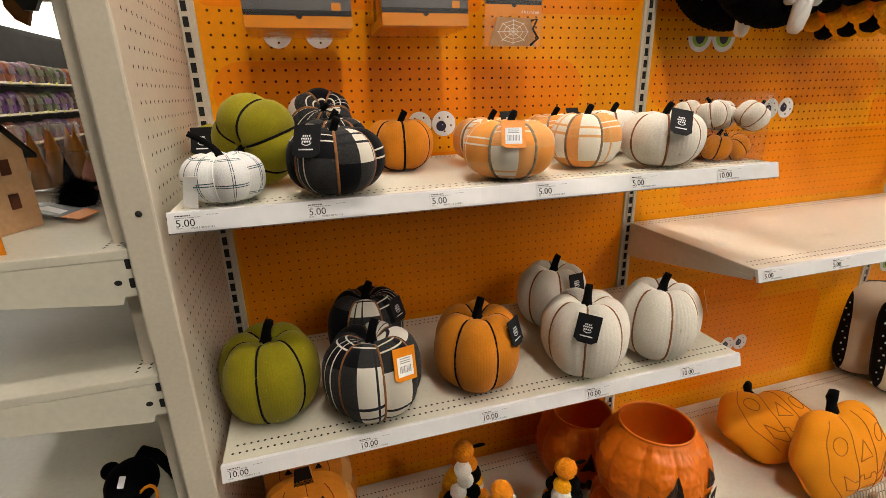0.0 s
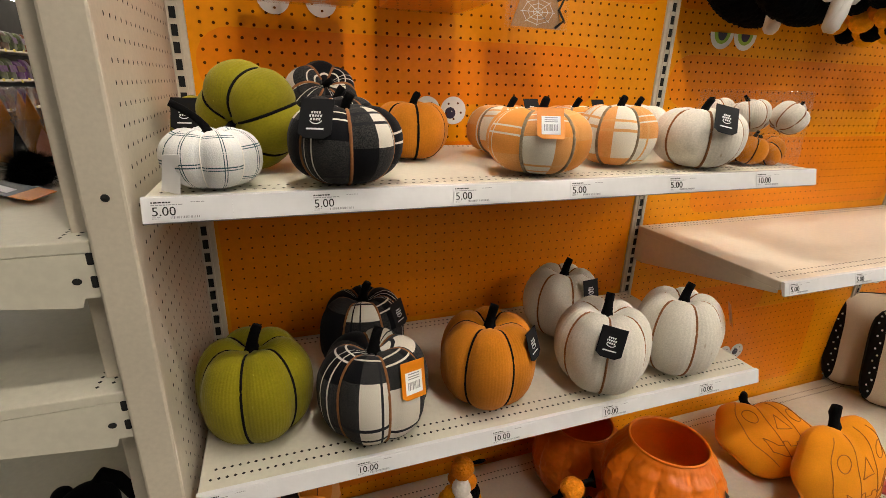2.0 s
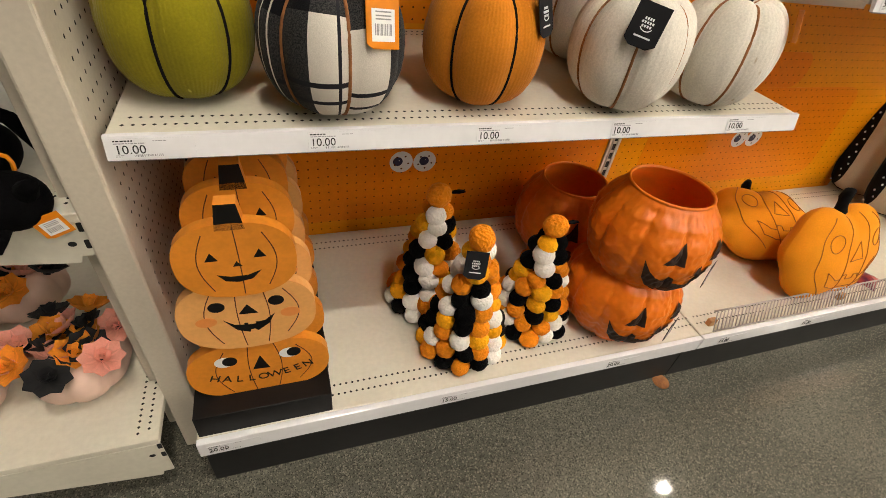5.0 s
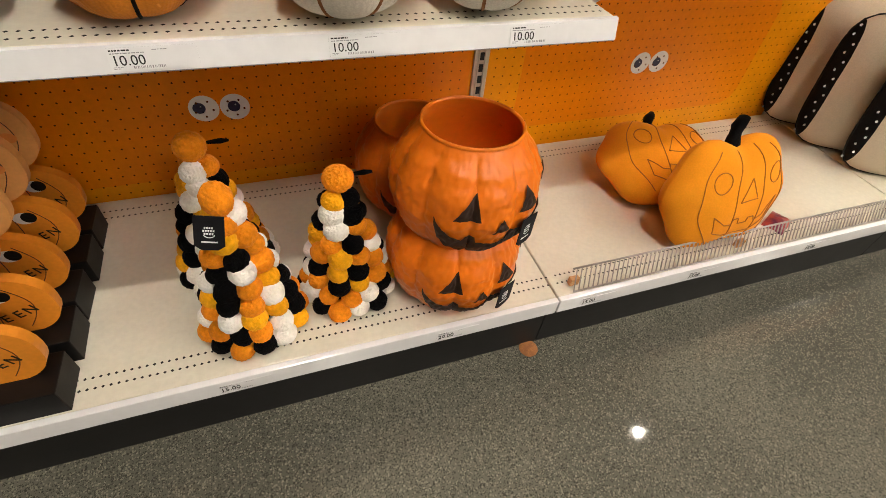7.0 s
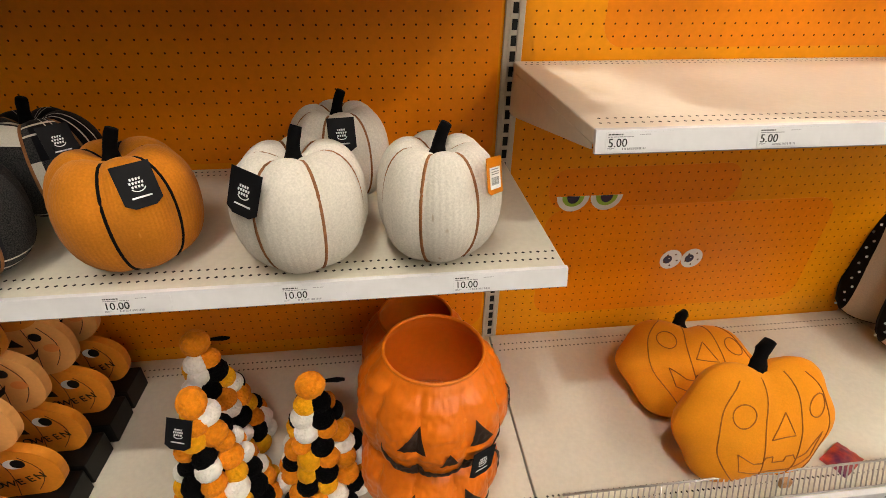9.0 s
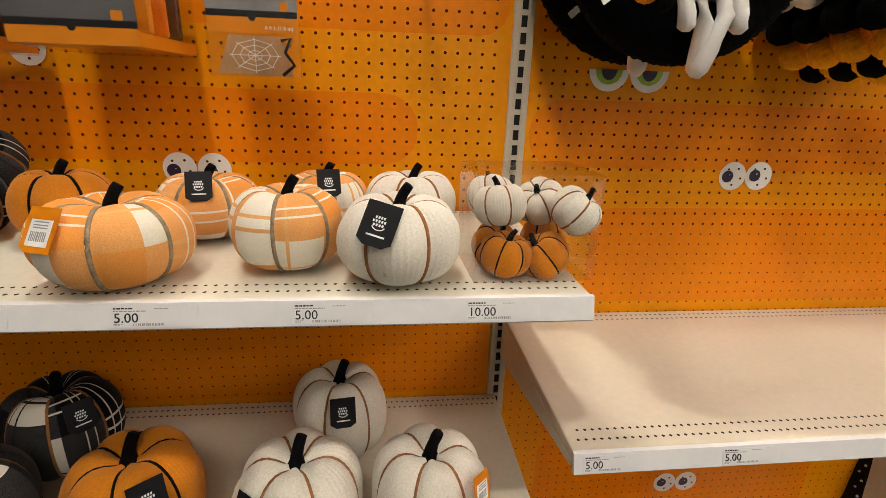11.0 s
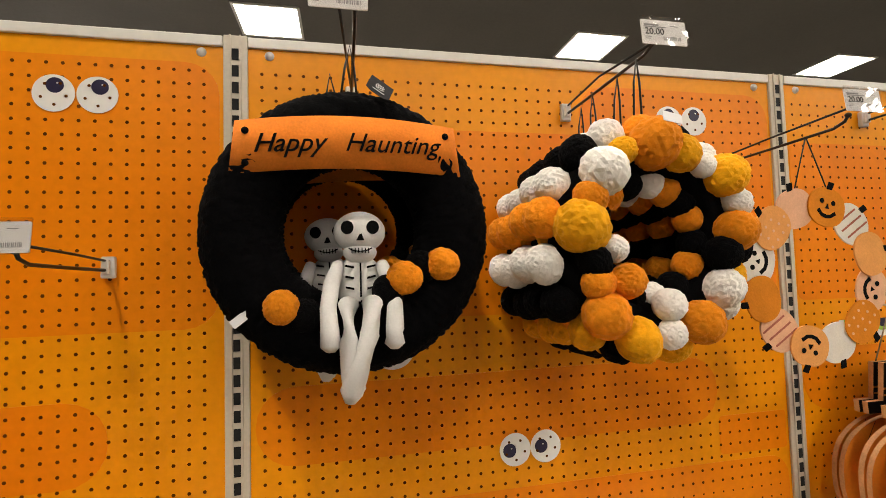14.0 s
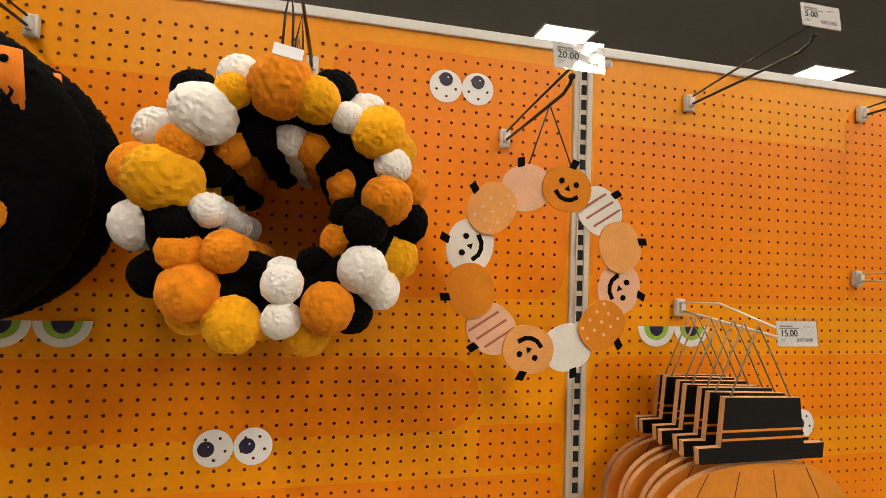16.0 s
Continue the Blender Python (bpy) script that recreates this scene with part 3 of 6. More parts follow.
def shelf(name, x, z, prices, label, material=SHELF, depth=-0.472, side=0.075):
    """A steel shelf between two uprights with a ticket strip along its front."""
    t = thing(name, pose(x, 0, z), label, "shelf")
    w = BAY - 0.006
    g = Geo()
    box(g, 0.003, 0.003 + w, depth, -0.010, -0.022, 0.0, 0.003)
    part("shelf_board", g, material, t)
    for sx in (0.003, 0.0005 + w):
        g = Geo()
        prof = [(depth + 0.004, -0.021), (depth + 0.004, -0.030), (-0.05, -side), (-0.012, -side), (-0.012, -0.021)]
        vs = [(sx, a, b) for a, b in prof] + [(sx + 0.0025, a, b) for a, b in prof]
        n = len(prof)
        g.add(vs, [tuple(range(n)), tuple(range(2 * n - 1, n - 1, -1))] + [(k, (k + 1) % n, (k + 1) % n + n, k + n) for k in range(n)])
        part("side_bracket", g, material, t)
    g = Geo()
    prof = [(depth - 0.001, 0.0012), (depth - 0.008, 0.0006), (depth - 0.016, -0.0300), (depth - 0.010, -0.0310), (depth - 0.001, -0.006)]
    vs = [(0.002, a, b) for a, b in prof] + [(0.004 + w, a, b) for a, b in prof]
    g.add(vs, [(0, 1, 2, 3, 4), (9, 8, 7, 6, 5)] + [(k, k + 5, (k + 1) % 5 + 5, (k + 1) % 5) for k in range(5)])
    strip = part("ticket_strip", g, STRIP, t, "glossy white ticket strip")
    part("strip_edge", tube(Geo(), [(0.003, depth - 0.0135, -0.0312), (0.003 + w, depth - 0.0135, -0.0312)], 0.0013, 6), GREYINK, t, "grey plastic lower edge")
    part("perforated_front_edge", perforations(0.02, w - 0.01, (depth + 0.022, depth + 0.044), 0.0006), SLOT, t, "two rows of small dark perforations", kind="stuff")
    part("perforated_back_edge", perforations(0.02, w - 0.01, (-0.05, -0.03), 0.0006), SLOT, t, "two rows of small dark perforations", kind="stuff")
    for px_, price in prices:
        ticket(t, px_ - x, price, depth - 0.0128, -0.0150, -14.5)
    return t


shelf("upper_shelf", 0, S1, [(0.022, "5.00"), (0.219, "5.00"), (0.428, "5.00"), (0.636, "5.00"), (0.843, "5.00"), (1.058, "10.00")], "cream steel shelf of small cloth pumpkins with price tickets")
shelf("middle_shelf", 0, S2, [(0.022, "10.00"), (0.265, "10.00"), (0.525, "10.00"), (0.780, "10.00"), (1.043, "10.00")], "cream steel shelf of large cloth pumpkins with price tickets")
shelf("empty_shelf", BAY, SB, [(1.247, "5.00"), (1.471, "5.00"), (1.80, "5.00"), (2.15, "5.00")], "bare beige steel shelf with price tickets", SHELF_B, side=0.11)


def base_deck(x, prices):
    t = thing("base_shelf", pose(x, 0, 0), "cream base shelf on a black kick plate", "shelf", "base shelves")
    w = BAY - 0.004
    g = Geo()
    box(g, 0.002, w + 0.002, BASE_Y + 0.008, -0.008, BASE - 0.02, BASE, 0.003)
    part("deck", g, SHELF, t)
    g = Geo()
    box(g, 0.002, w + 0.002, BASE_Y + 0.022, -0.02, 0.0, BASE - 0.0202)
    part("kick_plate", g, KICK, t, "black kick plate")
    g = Geo()
    box(g, 0.002, w + 0.002, BASE_Y - 0.006, BASE_Y + 0.0075, BASE - 0.044, BASE + 0.001, 0.002)
    part("ticket_strip", g, STRIP, t, "glossy white ticket strip")
    part("perforated_front_edge", perforations(0.02, w, (BASE_Y + 0.045, BASE_Y + 0.068), BASE + 0.0006), SLOT, t, kind="stuff")
    part("perforated_back_edge", perforations(0.02, w, (-0.075, -0.05), BASE + 0.0006), SLOT, t, kind="stuff")
    for a, price in prices:
        ticket(t, a - x, price, BASE_Y - 0.0062, BASE - 0.024)
    return t


base_deck(0, [(0.029, "20.00"), (0.50, "15.00"), (0.935, "20.00")])
base_deck(BAY, [(1.293, "15.00"), (1.606, "15.00"), (2.01, "15.00")])
base_deck(2 * BAY, [(2.6, "15.00")])
base_deck(3 * BAY, [])


# ---- the end display beside the bay ----
EC = -0.010
t = thing("wall_end_panel", pose(0, 0, 0), "beige perforated steel end panel", "shelving panel", kind="structure")
g = Geo()
box(g, -0.030, EC, -0.468, 0.45, 0.05, TOP)
part("panel", g, POST, t)
g = Geo()
box(g, -0.057, -0.008, -0.494, -0.4685, 0.03, TOP, 0.004)
part("edge_post", g, POST, t, "smooth beige edge post")
v, f = [], []
for a in np.arange(-0.44, -0.01, 0.0254):
    for z in np.arange(0.28, TOP - 0.03, 0.0254):
        o = len(v)
        v += [(EC + 0.0006, a + 0.0026 * math.cos(k * math.pi / 3), z + 0.0034 * math.sin(k * math.pi / 3)) for k in range(6)]
        f.append(tuple(range(o, o + 6)))
part("peg_holes", Geo().add(v, f), SLOT, t, "rows of small peg holes", kind="stuff")
g = Geo()
box(g, -0.092, -0.0305, -0.44, -0.405, 0.05, TOP, 0.003)
part("inner_post", g, POST, t)
part("bolt", lathe(Geo(), [(0.0001, 0.003), (0.004, 0.002), (0.005, 0)], 10), SLOT, t, at=pose(-0.030, -0.4942, 1.268, 90))


def end_shelf(z, depth=0.56, tall=0.076, y0=-0.482):
    t = thing("end_shelf", pose(-0.060, 0, z), "cream steel shelf of the end display", "shelf", "end display shelves")
    g = Geo()
    box(g, -depth, 0.0, y0, 0.42, -0.016, 0.0, 0.002)
    part("shelf_board", g, SHELF, t)
    g = Geo()
    prof = [(-depth, -0.0162), (-depth, -0.03), (-0.03, -tall - 0.012), (-0.022, -tall - 0.012), (-0.018, -tall), (0.0, -tall), (0.0, -0.0162)]
    n = len(prof)
    vs = [(a, y0, b) for a, b in prof] + [(a, y0 + 0.003, b) for a, b in prof]
    g.add(vs, [tuple(range(n)), tuple(range(2 * n - 1, n - 1, -1))] + [(k, (k + 1) % n, (k + 1) % n + n, k + n) for k in range(n)])
    part("side_bracket", g, SHELF, t)
    part("bracket_hole", prism(Geo(), disc(-0.022, -0.052, 0.0055, 0.0045, 12), y0 - 0.0006, y0), SLOT, t)
    for dz in (-0.022, -0.053):
        part("bracket_slot", prism(Geo(), rounded(-0.007, 0.0005, dz - 0.009, dz + 0.007, 0.002), y0 - 0.0008, y0), SLOT, t)
    part("perforations", perforations(y0 + 0.02, 0.4, (-0.036, -0.018), 0.0006, along_x=False), SLOT, t, kind="stuff")
    return t


for z in (1.213, 0.994, 0.669):
    end_shelf(z)
e = end_shelf(0.215, 0.62, 0.12, -0.575)
e.name = "end_base_shelf"
tagged(e, "cream base shelf of the end display")


# ---- cloth pumpkins ----
def card_tag(parent, at, black=True, s=1.0):
    """A hang tag: a black card with a small emblem, or an orange one with a bar code label."""
    w, h = 0.021 * s, 0.026 * s
    if black:
        out = [(-w, h), (w, h), (w, -h * 0.75), (w * 0.55, -h), (-w * 0.55, -h), (-w, -h * 0.75)]
        t = part("hang_tag", prism(Geo(), out, -0.0006, 0.0002), TAGBLACK, parent, "black card hang tag", at)
        g = Geo()
        for i, (bw, z) in enumerate(((0.0065, 0.008), (0.0085, 0.0035), (0.0070, -0.001))):
            n = 4 + i % 2
            for k in range(n):
                x0 = -bw + 2 * bw * k / n
                prism(g, [(x0 * s, (z - 0.0013) * s), ((x0 + bw * 1.1 / n) * s, (z - 0.0017) * s), ((x0 + bw * 1.4 / n) * s, (z + 0.0015) * s), (x0 * s, (z + 0.0013) * s)], -0.001, -0.0006)
        prism(g, ribbon([(0.0078 * s * math.cos(radians(a)), (-0.001 + 0.0058 * math.sin(radians(a))) * s) for a in range(200, 345, 16)], 0.0012 * s), -0.001, -0.0006)
        prism(g, [(-0.011 * s, -0.0145 * s), (0.011 * s, -0.0145 * s), (0.011 * s, -0.0125 * s), (-0.011 * s, -0.0125 * s)], -0.001, -0.0006)
        part("emblem", g, PAPER, t, "small pale emblem")
    else:
        t = part("hang_tag", prism(Geo(), [(-w, h), (w, h), (w, -h), (-w * 0.6, -h), (-w, -h * 0.8)], -0.0006, 0.0002), TAGORANGE, parent, "orange card hang tag with a bar code", at)
        lab = part("label", prism(Geo(), [(-w * 0.68, h * 0.45), (w * 0.72, h * 0.45), (w * 0.72, -h * 0.72), (-w * 0.68, -h * 0.72)], -0.001, -0.0006), PAPER, t)
        g = Geo()
        q = -w * 0.5
        while q < w * 0.5:
            d = random.choice((0.0008, 0.0013, 0.002)) * s
            prism(g, [(q, -h * 0.5), (q + d, -h * 0.5), (q + d, -h * 0.08), (q, -h * 0.08)], -0.0013, -0.001)
            q += d + 0.0012 * s
        for z in (0.32, 0.18, 0.06):
            prism(g, [(-w * 0.45, h * z), (w * 0.5, h * z), (w * 0.5, h * (z + 0.05)), (-w * 0.45, h * (z + 0.05))], -0.0013, -0.001)
        part("bar_code", g, GREYINK, lab, kind="stuff")
    return t


def pumpkin_mesh(r, h, lobes, depth, seed, dimple=0.16, gathers=0):
    rnd = random.Random(seed)
    wob = [rnd.uniform(-0.035, 0.035) for _ in range(lobes)]
    ph = [rnd.uniform(0, 6.28) for _ in range(3)]

    def at(u, v, off=0.0):
        """u: panels round from 0 to lobes, v: 0 at the top to 1 at the foot."""
        a = 2 * math.pi * u / lobes
        th = math.pi * v
        k = abs(math.sin(math.pi * u)) ** 0.65
        s = math.sin(th) ** 0.82
        rho = r * s * (1 - depth * (1 - k)) * (1 + wob[int(u) % lobes] * k)
        rho *= 1 + 0.012 * math.sin(3 * a + ph[0]) + 0.01 * math.sin(2 * th * 2 + a + ph[1])
        if gathers:
            rho *= 1 - 0.018 * abs(math.sin(math.pi * u * gathers)) * max(0.0, 1 - v * 1.6)
        z = h * 0.5 * (1 + math.copysign(abs(math.cos(th)) ** 0.86, math.cos(th)))
        z -= h * dimple * math.exp(-(rho / (0.36 * r)) ** 2) * (1 if v < 0.5 else -0.3)
        z -= h * 0.03 * (1 - k) * (1 if v < 0.5 else 0)
        rho += off
        return Vector((rho * math.cos(a), rho * math.sin(a), max(z, 0.0005) + off * math.cos(th)))
    g = Geo()
    nu, nv = lobes * 9, 22
    vs = [at(lobes * i / nu, j / nv) for j in range(nv + 1) for i in range(nu + 1)]
    uv = [(lobes * i / nu + 0.0001, 1 - j / nv) for j in range(nv + 1) for i in range(nu + 1)]
    fs = [(j * (nu + 1) + i, (j + 1) * (nu + 1) + i, (j + 1) * (nu + 1) + i + 1, j * (nu + 1) + i + 1) for j in range(nv) for i in range(nu)]
    g.add(vs, fs, 0, True, uv)
    return g, at


def pumpkin(name, at, r, h, material, cord, label, seed, lobes=6, cord_r=0.0026, stem=(0.04, 0.012), group="", bend=0.4, gathers=0, depth=0.12):
    t = thing(name, at, label, "pumpkin", group)
    g, fn = pumpkin_mesh(r, h, lobes, depth, seed, gathers=gathers)
    part("body", g, material, t)
    for k in range(lobes):
        part("seam_cord", tube(Geo(), [fn(k, 0.04 + 0.9 * i / 20, 0.0006) for i in range(21)], cord_r, 6), cord, t)
    top = fn(0.5, 0.02).z
    sl, sr = stem
    pts = [(bend * sl * (i / 6) ** 2, -0.25 * bend * sl * (i / 6) ** 2, top - 0.006 + sl * i / 6) for i in range(7)]
    part("stem", tube(Geo(), pts, [sr * (1.25, 0.95, 0.8, 0.72, 0.7, 0.72, 0.66)[i] for i in range(7)], 10), BLACKFELT, t, "black felt stem")
    return t


SMALL, LARGE = "small cloth pumpkins", "large cloth pumpkins"
p = pumpkin("cloth_pumpkin", pose(0.084, -0.424, S1, 0, 0, 20), 0.066, 0.086, BLUEP, POMW, "small white cloth pumpkin with thin teal checks", 1, group=SMALL, cord_r=0.0008, stem=(0.046, 0.007), bend=-0.9, depth=0.20, gathers=3)
part("paper_tag", prism(Geo(), [(-0.012, 0.022), (0.010, 0.026), (0.004, -0.03), (-0.02, -0.028)], -0.0005, 0.0003), PAPER, p, "curled white paper tag", pose(-0.055, -0.032, 0.030, 12, 8, -40))
p = pumpkin("cloth_pumpkin", pose(0.264, -0.428, S1, 0, 0, -32), 0.084, 0.120, BUFFALO, CORDBROWN, "black and white plaid cloth pumpkin with rust cords", 2, group=SMALL, stem=(0.032, 0.010))
card_tag(p, pose(0, 0, 0, 0, 0, 32) @ pose(-0.045, -0.062, 0.098, -28, 0, -24), True, 1.05)
pumpkin("cloth_pumpkin", pose(0.276, -0.245, S1, 0, 0, 10), 0.080, 0.128, BUFFALO, CORDBROWN, "black and white plaid cloth pumpkin with rust cords", 3, group=SMALL, stem=(0.032, 0.010))
pumpkin("cloth_pumpkin", pose(0.255, -0.105, S1 + 0.075, 52, 0, 8), 0.072, 0.120, BUFFALO, CORDBROWN, "black and white plaid cloth pumpkin lying on its side", 4, group=SMALL, stem=(0.02, 0.009))
p = pumpkin("cloth_pumpkin", pose(0.065, -0.200, S1, 0, 0, 0), 0.066, 0.122, GREENK, CORDBLACK, "olive green knit pumpkin with black cords", 5, group=SMALL, stem=(0.03, 0.009))
card_tag(p, pose(-0.030, -0.075, 0.088, -15, 0, -15), True, 1.0)
pumpkin("cloth_pumpkin", pose(0.136, -0.292, S1 + 0.086, 102, 0, -38) @ pose(0, 0, -0.058, 0, 0, 15), 0.086, 0.126, GREENK, CORDBLACK, "olive green knit pumpkin lying on its side", 6, group=SMALL, stem=(0.03, 0.008))
pumpkin("cloth_pumpkin", pose(0.426, -0.215, S1, 0, 0, 25), 0.074, 0.118, ORANGEK, CORDBLACK, "orange knit pumpkin with black cords", 7, group=SMALL, stem=(0.032, 0.010))
for i, (x, y, rz, sd) in enumerate(((0.645, -0.200, 12, 11), (0.602, -0.406, 40, 12), (0.835, -0.158, -10, 13), (0.806, -0.352, 25, 14))):
    p = pumpkin("cloth_pumpkin", pose(x, y, S1, 0, 0, rz), (0.086, 0.094, 0.077, 0.080)[i], (0.112, 0.118, 0.112, 0.123)[i], PEACH, ROPE, "peach and cream plaid cloth pumpkin with twine seams", sd, group=SMALL, cord_r=0.0032, stem=(0.032, 0.010))
    if i == 1:
        card_tag(p, pose(0, 0, 0, 0, 0, -40) @ pose(-0.030, -0.081, 0.092, -30, 0, -20), False, 1.0)
    if i in (0, 2):
        card_tag(p, pose(0, 0, 0, 0, 0, -rz) @ pose(0.015, -0.074, 0.100, -25, 0, 12), True, 0.9)
pumpkin("cloth_pumpkin", pose(0.990, -0.185, S1, 0, 0, 5), 0.085, 0.118, CREAMK, CORDBROWN, "oatmeal cloth pumpkin with rust cords", 15, group=SMALL, stem=(0.032, 0.010), gathers=3)
p = pumpkin("cloth_pumpkin", pose(0.962, -0.406, S1, 0, 0, -2), 0.086, 0.122, CREAMK, CORDBROWN, "oatmeal cloth pumpkin with rust cords and a black tag", 16, group=SMALL, stem=(0.034, 0.010), gathers=3)
card_tag(p, pose(-0.022, -0.078, 0.098, -30, 12, -18), True, 1.05)

for i, (x, y, rz, material, cord, label, sd, gath) in enumerate((
        (0.098, -0.345, 17, GREENK, CORDBLACK, "large olive green knit pumpkin with black cords", 21, 0),
        (0.322, -0.190, -10, BUFFALO, CORDBROWN, "large black and white plaid cloth pumpkin", 22, 0),
        (0.303, -0.405, 36, BUFFALO, CORDBROWN, "large black and white plaid cloth pumpkin with an orange tag", 23, 0),
        (0.544, -0.380, 38, ORANGEK, CORDBLACK, "large orange knit pumpkin with black cords", 24, 0),
        (0.848, -0.180, 15, CREAMK, CORDBROWN, "large oatmeal cloth pumpkin with a black tag", 25, 4),
        (0.804, -0.410, 58, CREAMK, CORDBROWN, "large oatmeal cloth pumpkin with a black tag", 26, 4),
        (1.013, -0.410, 8, CREAMK, CORDBROWN, "large oatmeal cloth pumpkin with an orange tag", 27, 4))):
    p = pumpkin("large_pumpkin", pose(x, y, S2, 0, 0, rz), (0.100, 0.097, 0.103, 0.102, 0.097, 0.104, 0.097)[i], (0.204, 0.196, 0.198, 0.198, 0.196, 0.204, 0.206)[i], material, cord, label, sd, group=LARGE, stem=(0.050, 0.013), bend=0.25, gathers=gath, depth=0.125)
    back = pose(0, 0, 0, 0, 0, -rz)
    if i == 1:
        card_tag(p, back @ pose(0.070, -0.050, 0.150, -20, 0, 45), True, 1.1)
    elif i == 2:
        card_tag(p, back @ pose(0.052, -0.080, 0.150, -16, 8, 25), False, 1.25)
    elif i == 3:
        card_tag(p, back @ pose(0.060, -0.072, 0.158, -18, 0, 40), True, 1.15)
    elif i == 4:
        card_tag(p, back @ pose(0.015, -0.095, 0.160, -14, 0, 8), True, 1.1)
    elif i == 5:
        card_tag(p, back @ pose(-0.052, -0.085, 0.160, -16, 10, -32), True, 1.2)
    elif i == 6:
        card_tag(p, back @ pose(0.074, -0.062, 0.162, -14, 10, 48), False, 1.0)

# clear box of miniature pumpkins
t = thing("pumpkin_box", pose(1.148, -0.362, S1 + 0.0005, 0, 0, 2), "clear plastic box of eight miniature pumpkins", "boxed pumpkins")
g = Geo()
box(g, -0.0865, 0.0865, -0.0665, 0.0665, 0, 0.1505, 0.001)
shell = part("clear_shell", g, ACRYL, t, "clear plastic shell")
for k in range(8):
    ix, iy, iz = k % 2, (k // 2) % 2, k // 4
    white = iz == 1
    m = pose(-0.042 + 0.084 * ix, -0.033 + 0.066 * iy, 0.002 + 0.070 * iz, (8, -25, 15, 30)[(ix + 2 * iy) % 4], (10, -30, 25, -15)[(ix + iy) % 4], 40 * k)
    g, fn = pumpkin_mesh(0.0385, 0.062, 6, 0.12, 40 + k)
    mini = part("mini_pumpkin", g, CREAMK if white else ORANGEK, t, "oatmeal miniature pumpkin" if white else "orange miniature pumpkin", m)
    for c in range(6):
        part("seam_cord", tube(Geo(), [fn(c, 0.05 + 0.9 * i / 12, 0.0004) for i in range(13)], 0.0015, 5), CORDBROWN if white else CORDBLACK, mini)
    part("stem", tube(Geo(), [(0, 0, 0.05), (0.002, 0, 0.062), (0.006, 0, 0.070)], [0.006, 0.004, 0.0035], 7), BLACKFELT, mini)

# ---- base shelf: stacked board signs, pom-pom trees, pails, pillows ----
def arc_letters(parent, text, cx, cz, radius, size, material, y, a0, step):
    for i, ch in enumerate(text):
        a = radians(a0 + step * i)
        lettering("letter", ch, size, material, parent, pose(cx + radius * math.cos(a), y, cz + radius * math.sin(a)) @ Matrix.Rotation(-(a + math.pi / 2), 4, "Y") @ pose(0, 0, -size * 0.35))


def stacked_sign(at):
    t = thing("pumpkin_sign", at, "three stacked wooden pumpkin faces on a black base", "wooden sign", "stacked pumpkin signs")
    g = Geo()
    box(g, -0.128, 0.122, -0.052, 0.034, 0.0, 0.062, 0.002)
    part("base", g, WOODB, t, "black wooden base block")
    for nm, cz, rx, rz, y, material in (("bottom_pumpkin", 0.128, 0.124, 0.080, 0.0, WOODO), ("middle_pumpkin", 0.283, 0.107, 0.082, -0.006, WOODP), ("top_pumpkin", 0.408, 0.085, 0.072, -0.012, WOODO)):
        out = [(x, cz + z) for x, z in [(math.copysign(abs(math.cos(a)) ** 0.85, math.cos(a)) * rx, math.copysign(abs(math.sin(a)) ** 0.8, math.sin(a)) * rz) for a in [2 * math.pi * k / 40 for k in range(40)]]]
        if cz < 0.2:
            out = [(x, max(z, 0.0622)) for x, z in out]
        b = part(nm, prism(Geo(), out, y - 0.010, y + 0.010), material, t)
        f = y - 0.0106
        for s in (-0.62, -0.16, 0.3, 0.74) if cz < 0.35 else (-0.62, 0.05, 0.66):
            zt = rz * 0.93 * math.sqrt(max(0.05, 1 - abs(s) ** 2.3))
            zb = max(-zt, 0.064 - cz)
            part("groove", prism(Geo(), ribbon([(rx * s * (0.72 + 0.28 * math.cos(math.pi * (k / 12 - 0.5))), cz + zb + (zt - zb) * k / 12) for k in range(13)], 0.0016), f + 0.0002, f + 0.0006), WOODD, b)
        if nm == "bottom_pumpkin":
            for s in (-1, 1):
                part("eye", prism(Geo(), disc(s * 0.055 - 0.002, cz + 0.033, 0.018, 0.014), f, f + 0.0005), PAPER, b)
                part("pupil", prism(Geo(), disc(s * 0.055 + 0.006, cz + 0.034, 0.0125, 0.0125), f - 0.0005, f - 0.0001), WOODB, b)
            part("nose", prism(Geo(), [(-0.014, cz + 0.0), (0.016, cz - 0.002), (0.002, cz + 0.038)], f, f + 0.0005), WOODB, b)
            arc_letters(b, "HALLOWEEN", 0.0, cz + 0.19, 0.215, 0.026, WOODB, f, 270 - 22, 5.6)
        elif nm == "middle_pumpkin":
            for s in (-1, 1):
                part("eye", prism(Geo(), disc(s * 0.045, cz + 0.028, 0.0125, 0.011), f, f + 0.0005), WOODB, b)
                part("cheek", prism(Geo(), disc(s * 0.065, cz - 0.004, 0.016, 0.011), f + 0.0001, f + 0.0005), CHEEK, b)
            part("nose", prism(Geo(), [(-0.015, cz + 0.006), (0.015, cz + 0.004), (0.0, cz + 0.027)], f, f + 0.0005), WOODB, b)
